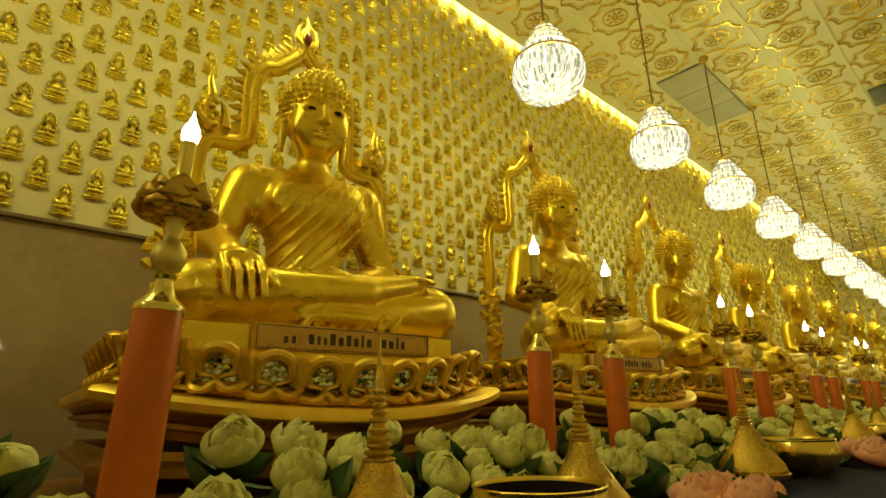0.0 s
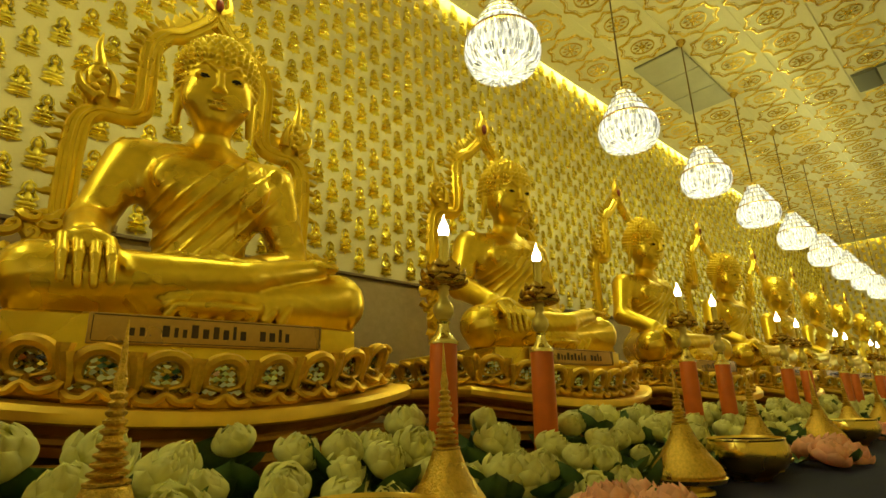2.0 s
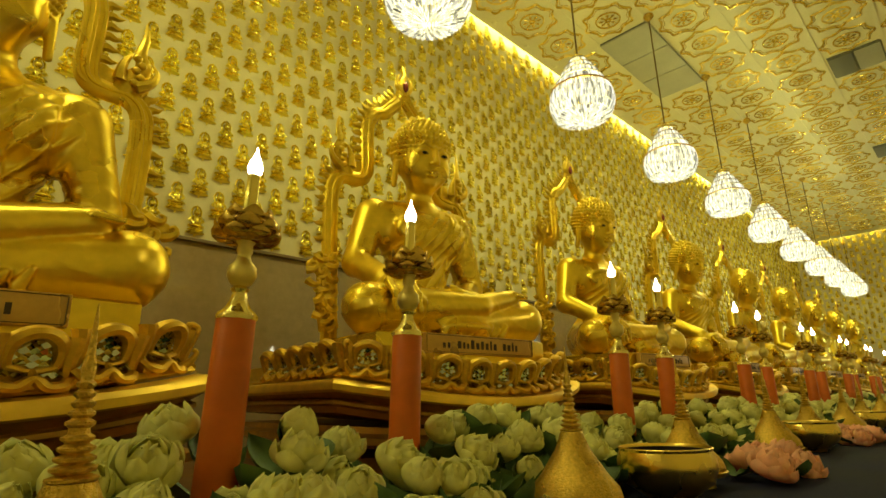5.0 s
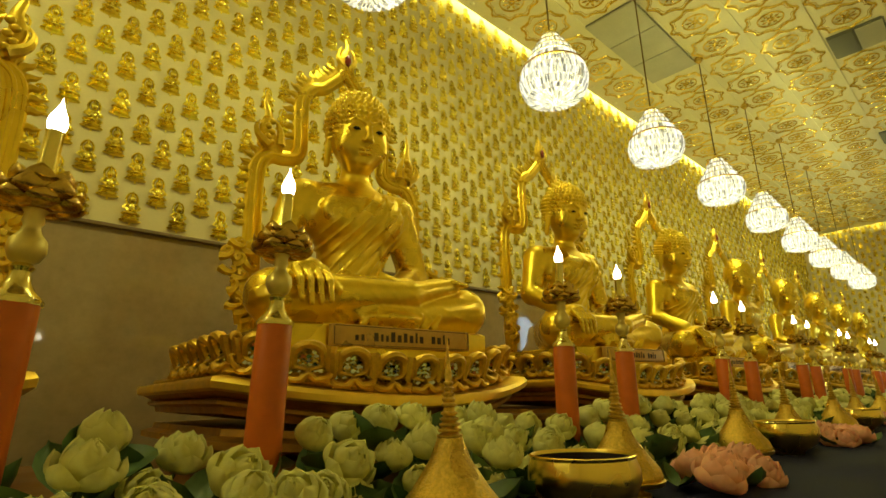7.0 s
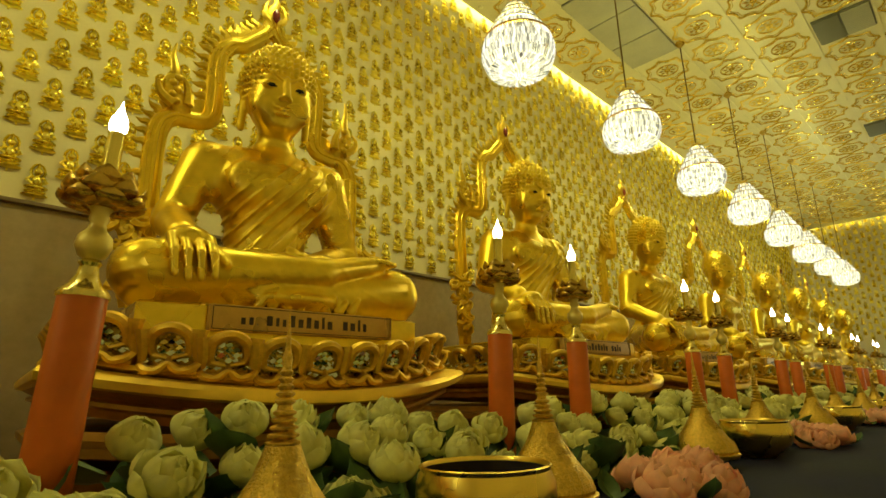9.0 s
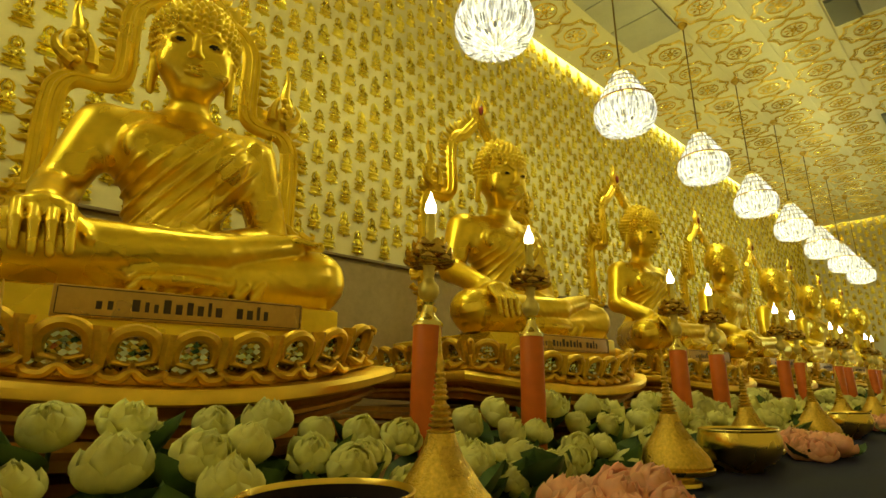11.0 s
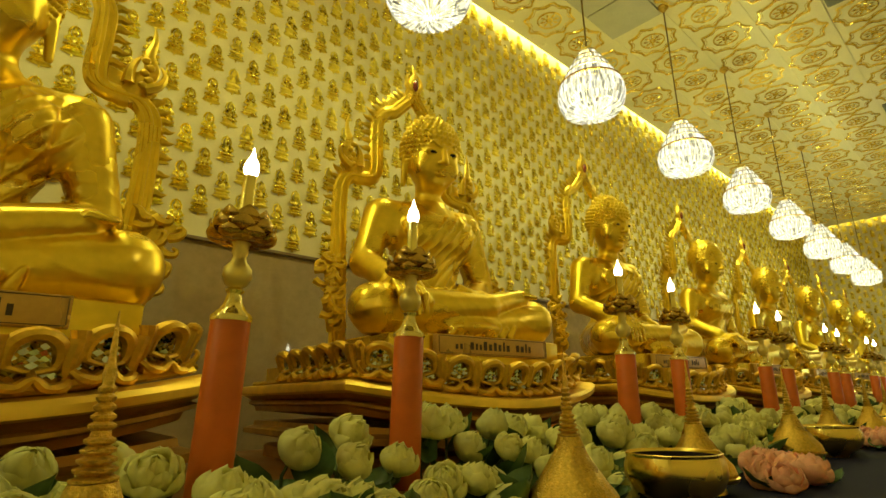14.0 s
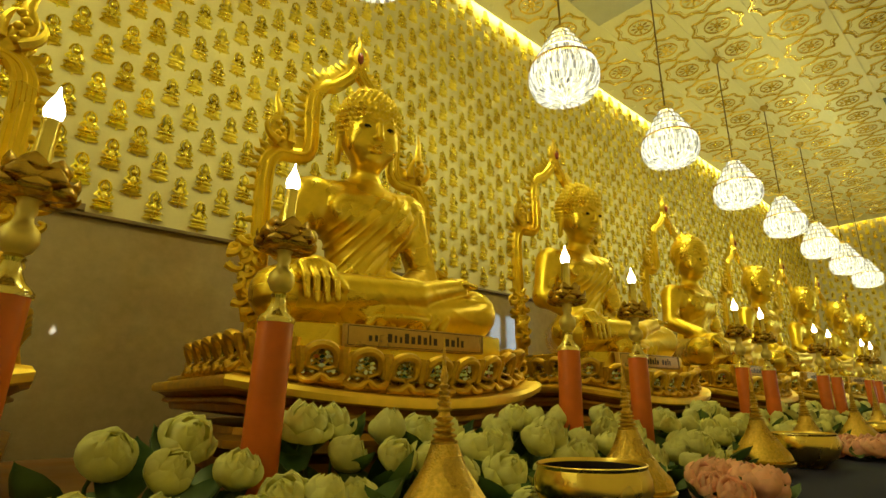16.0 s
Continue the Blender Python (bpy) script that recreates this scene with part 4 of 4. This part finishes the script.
def build_chandelier():
    c = thing("chandelier", (0, 0, 0), "lit tiered crystal chandelier hanging on a long cord", "chandelier", "chandelier row")
    part("canopy", lathe([(0.05, CEIL - 0.001), (0.05, CEIL - 0.02), (0.03, CEIL - 0.045), (0.008, CEIL - 0.07)], 16), dark_brass, c)
    wob = smooth_path([(0, 0, CEIL - 0.06), (0.004, 0.002, 4.3), (-0.003, 0, 3.9), (0, 0, 3.50)], 14)
    bm = add_tube(bmesh.new(), wob, 0.007, 6)
    part("cord", bm, cord, c, "thin twisted cord")
    part("crown", lathe([(0.032, 3.470), (0.044, 3.478), (0.038, 3.495), (0.044, 3.508), (0.025, 3.522), (0.010, 3.53)], 16), brass, c, "small brass crown")
    for r0, r1, z0, z1, n in ((0.058, 0.080, 3.475, 3.418, 30), (0.096, 0.118, 3.415, 3.358, 42), (0.132, 0.155, 3.355, 3.294, 52), (0.166, 0.192, 3.290, 3.222, 64)):
        part("crystal_tier", crystal_tier(r0, r1, z0, z1, n), crystal, c, smooth=False)
        part("tier_ring", ring_band(r0 - 0.004, r0 + 0.008, z0, z0 + 0.006), lamp_rim, c)
    part("tier_ring", ring_band(0.198, 0.217, 3.208, 3.220, 52), dark_brass, c, "dark metal rim over the crystal drum")
    part("crystal_drum", crystal_tier(0.212, 0.190, 3.207, 3.005, 84, 0.026, 4), crystal, c, smooth=False)
    part("crystal_drum", crystal_tier(0.150, 0.130, 3.190, 2.990, 48, 0.01, 4), crystal, c, smooth=False)
    part("crystal_drum", crystal_tier(0.188, 0.04, 3.003, 2.960, 44, 0.0, 4), crystal, c, smooth=False)
    for ob in c.children:
        if ob.name.startswith("crystal"):
            ob.visible_shadow = False
            tagged(ob, "close rows of small crystal drops with lamplight put in as glow", kind="stuff")
    return c


# ---- placing the things ----
CONE_A, CONE_B = {0: -0.43, 1: -0.49, 2: -0.51}, {0: 0.118, 1: 0.16, 2: 0.155}
CANDLE_LEAN = 2.4
CANDLE_A, CANDLE_B = {1: 0.372, 2: 0.335}, {-1: 0.853}
STATUE_TURN, PEDESTAL_SHIFT = -8, -0.05
TURNED = -5
ped = build_pedestal()
aur = build_aureole()
can = build_candle()
con = build_cone()
bow = build_bowl()
cha = build_chandelier()
for k in range(FIRST, LAST + 1):
    x = PERIOD * k
    st = new("seated_statue", statue_near if k < 4 else statue_far)
    st.matrix_basis = pose(x - (0.018 if k > 0 else 0.0), 0, SEAT, 0, 0, STATUE_TURN)
    tagged(st, "gilded seated statue in a pleated robe on a lotus pedestal", "statue", "row of statues")
    for ob, m in ((ped, pose(x + (PEDESTAL_SHIFT if k < 2 else -0.02), 0, 0, 0, 0, TURNED)), (aur, pose(x, 0.0, SEAT, 0, 0, TURNED)), (can, pose(PERIOD * k + CANDLE_A.get(k, 0.376), -0.86, 0, 0, CANDLE_LEAN)), (can, pose(PERIOD * k + CANDLE_B.get(k, 0.848), -0.925 if k == FIRST else -0.845, 0, 0, CANDLE_LEAN)),
                  (con, pose(PERIOD * k + CONE_B.get(k, 0.15), -1.19, TABLE)), (con, pose(PERIOD * k + CONE_A.get(k, -0.48), -1.19, TABLE)), (bow, pose(PERIOD * k - 0.10, -1.235, TABLE))):
        if k == FIRST:
            ob.matrix_basis = m if ob is not can or m.translation.x < PERIOD * k + 0.6 else ob.matrix_basis
            if ob is can and m.translation.x > PERIOD * k + 0.6 or ob is con and m.translation.x < PERIOD * k:
                copy_thing(ob, m)
        else:
            copy_thing(ob, m)
# the first two hang unseen, added to brighten the left end of the hall
for i in range(-3, 9):
    x = LAMP_X + LAMP_STEP * (i - 1)
    if i == -3:
        cha.location = (x, LAMP_Y, 0)
    else:
        copy_thing(cha, pose(x, LAMP_Y, 0))
    lamp = bpy.data.lights.new("chandelier_lamp", "POINT")
    lamp.energy, lamp.color, lamp.shadow_soft_size = LAMP_WATTS, LAMP_COLOUR, 0.10
    new("chandelier_lamp", lamp).location = (x, LAMP_Y, 3.12)

# lotus flowers in loose bunches between table edge and pedestals
rnd = random.Random(11)
spots = []
for k in range(FIRST, LAST + 1):
    for row, (n, y0, z0) in enumerate(((13, -0.80, 1.012), (13, -0.90, 0.968), (12, -0.995, 0.915), (7, -1.07, 0.870)) if k < 4 else ((9, -0.80, 1.008), (8, -0.93, 0.955))):
        for i in range(n):
            x = PERIOD * k + 0.12 + PERIOD * (i + 0.5 * (row % 2) + rnd.uniform(-0.22, 0.22)) / n
            y, z = y0 + rnd.uniform(-0.035, 0.035), z0 + rnd.uniform(-0.03, 0.025)
            if any(abs((x - c + 0.8) % PERIOD - 0.8) < 0.085 and abs(y + 0.86) < 0.10 for c in (0.445, 0.905)):
                y, z = -1.03 + rnd.uniform(-0.03, 0.02), 0.92
            spots.append((x, y, z))
leaves, stems = bmesh.new(), bmesh.new()
for x, y, z in spots:
    m = pose(x, y, z - 0.05, rnd.uniform(10, 48), rnd.uniform(-28, 28), 0)
    size = rnd.uniform(0.90, 1.20)
    m2 = m @ pose(0, 0, 0, 0, 0, rnd.uniform(0, 360)) @ Matrix.Scale(size, 4)
    if -0.6 < x < 3.3 and y < -0.87:
        open_flower("lotus_flower", WHITE_PETALS, rnd.randrange(1000), rnd.choice((0.1, 0.35, 0.6, 0.9, 1.2)), m2, "pale green-white artificial lotus flower in a bunch", "lotus flowers")
    else:
        flower("lotus_flower", LOTUS[rnd.randrange(5)], m2, "pale green-white artificial lotus flower in a bunch", "lotus flowers", False)
    add_tube(stems, smooth_path([(x, y + 0.02, TABLE), (x + rnd.uniform(-0.02, 0.02), y + 0.02, (z + TABLE) / 2), (x, y, z - 0.045)], 4), 0.004, 5)
    for i in range(3):
        lm = pose(x + rnd.uniform(-0.07, 0.07), y + rnd.uniform(-0.07, 0.05), max(TABLE + 0.02, z - rnd.uniform(0.09, 0.16)), 0, 0, rnd.uniform(0, 360)) @ pose(0, 0, 0, 0, rnd.uniform(35, 85), 0)
        add_petal(leaves, lm, rnd.uniform(0.10, 0.16), rnd.uniform(0.045, 0.070), 0.02, 0.03, 5, 4)
tagged(part("lotus_foliage", leaves, leaf_green), "dark green artificial leaves under the lotus flowers", "foliage", kind="stuff")
tagged(part("lotus_stems", stems, stem_green), "thin green stems of the artificial lotus flowers", "stems", kind="stuff")
pink_leaves = bmesh.new()
for k in range(FIRST, LAST + 1):
    for i in range(9):
        x, y = PERIOD * k + 0.34 + 0.045 * i + rnd.uniform(-0.02, 0.02), -1.31 + 0.07 * (i % 3 - 1) + rnd.uniform(-0.015, 0.015)
        z = 0.838 + rnd.uniform(-0.012, 0.015)
        m = pose(x, y, z - 0.035, rnd.uniform(-10, 35), rnd.uniform(-30, 30), 0)
        if 0 <= k <= 2:
            open_flower("pink_lotus", PINK_PETALS, 50 + i, rnd.choice((0.6, 1.0, 1.3)), m @ Matrix.Scale(rnd.uniform(0.95, 1.2), 4), "pink artificial lotus flower on the offering table", "pink lotus flowers")
        else:
            flower("pink_lotus", PINK[i % 2], m @ Matrix.Scale(rnd.uniform(0.95, 1.2), 4), "pink artificial lotus flower on the offering table", "pink lotus flowers", False)
        for j in range(2):
            lm = pose(x + rnd.uniform(-0.05, 0.05), y + rnd.uniform(-0.05, 0.05), TABLE + 0.015, 0, 0, rnd.uniform(0, 360)) @ pose(0, 0, 0, 0, rnd.uniform(40, 80), 0)
            add_petal(pink_leaves, lm, 0.08, 0.03, 0.02, 0.02, 4, 2)
tagged(part("pink_lotus_foliage", pink_leaves, leaf_green), "dark green leaves under the pink flowers", "foliage", kind="stuff")


# ---- gilt relief figures on the wall ----
def relief_mesh(u, v):
    """A small seated figure on a lotus base with a pointed nimbus."""
    bm = bmesh.new()
    add_ball(bm, (0, -0.008, 0.010), (0.056, 0.024, 0.011), u + 2, v)
    add_ball(bm, (0, -0.008, 0.027), (0.047, 0.020, 0.008), u + 2, v)
    add_ball(bm, (0, -0.013, 0.046), (0.050, 0.022, 0.015), u + 2, v)
    add_ball(bm, (0, -0.008, 0.080), (0.021, 0.018, 0.034), u, v)
    for sx in (-1, 1):
        add_tube(bm, [Vector(q) for q in ((0.020 * sx, -0.010, 0.106), (0.038 * sx, -0.014, 0.080), (0.014 * sx, -0.030, 0.060))], 0.009, 5)
    add_ball(bm, (0, -0.012, 0.128), (0.018, 0.017, 0.021), u, v)
    hoop = [Vector((0.028 * math.sin(a), -0.004, 0.130 + 0.034 * math.cos(a) * (1.15 if math.cos(a) > 0.8 else 1))) for a in (-2.5 + 5.0 * i / u for i in range(u + 1))]
    add_tube(bm, hoop, 0.006, 4)
    add_tube(bm, [Vector((0, -0.008, 0.143)), Vector((0, -0.008, 0.156)), Vector((0, -0.004, 0.178))], lambda f: 0.011 * (1 - f) + 0.001, 5)
    add_box(bm, -0.004, 0.004, -0.010, 0.0, -0.012, 0.004)
    return mesh_of(bm, "relief_figure", relief_gold)


NEAR_RELIEF, FAR_RELIEF = relief_mesh(8, 6), relief_mesh(6, 4)
wall = bpy.data.objects["wall_north"]
near_spots, far_spots = [], []
for row in range(25):
    z = 1.992 + 0.1175 * row
    for col in range(-9, 66):
        x = 0.754 + 0.236 * col - (0.118 if row % 2 else 0.0)
        if x > END_X - 0.08 or z > 4.74:
            continue
        (near_spots if -0.35 < x < 2.6 and z < 4.25 else far_spots).append((x, z))
for x, z in near_spots:
    part("relief_figure", NEAR_RELIEF, None, wall).location = (x, WALL_Y, z)


def joined(mesh, places, name, owner):
    co = np.zeros(len(mesh.vertices) * 3)
    mesh.vertices.foreach_get("co", co)
    co = co.reshape(-1, 3)
    polys = [list(f.vertices) for f in mesh.polygons]
    verts, faces = [], []
    for i, (pos, turn) in enumerate(places):
        c, sn = math.cos(turn), math.sin(turn)
        rot = np.stack([co[:, 0] * c - co[:, 1] * sn, co[:, 0] * sn + co[:, 1] * c, co[:, 2]], 1)
        verts.append(rot + np.array(pos))
        faces += [[v + i * len(co) for v in f] for f in polys]
    me = bpy.data.meshes.new(name)
    me.from_pydata(np.concatenate(verts).tolist(), [], faces)
    me.materials.append(relief_gold)
    me.polygons.foreach_set("use_smooth", [True] * len(me.polygons))
    me.update()
    return tagged(part(name, me, None, owner), "rows of small gilt relief figures", kind="stuff")


joined(FAR_RELIEF, [((x, WALL_Y, z), 0) for x, z in far_spots], "relief_figures", wall)
east = [((END_X, 1.0 - 0.236 * c - (0.118 if r % 2 else 0), 1.992 + 0.1175 * r), -math.pi / 2) for r in range(25) for c in range(14)]
joined(FAR_RELIEF, east, "relief_figures", bpy.data.objects["wall_east"])
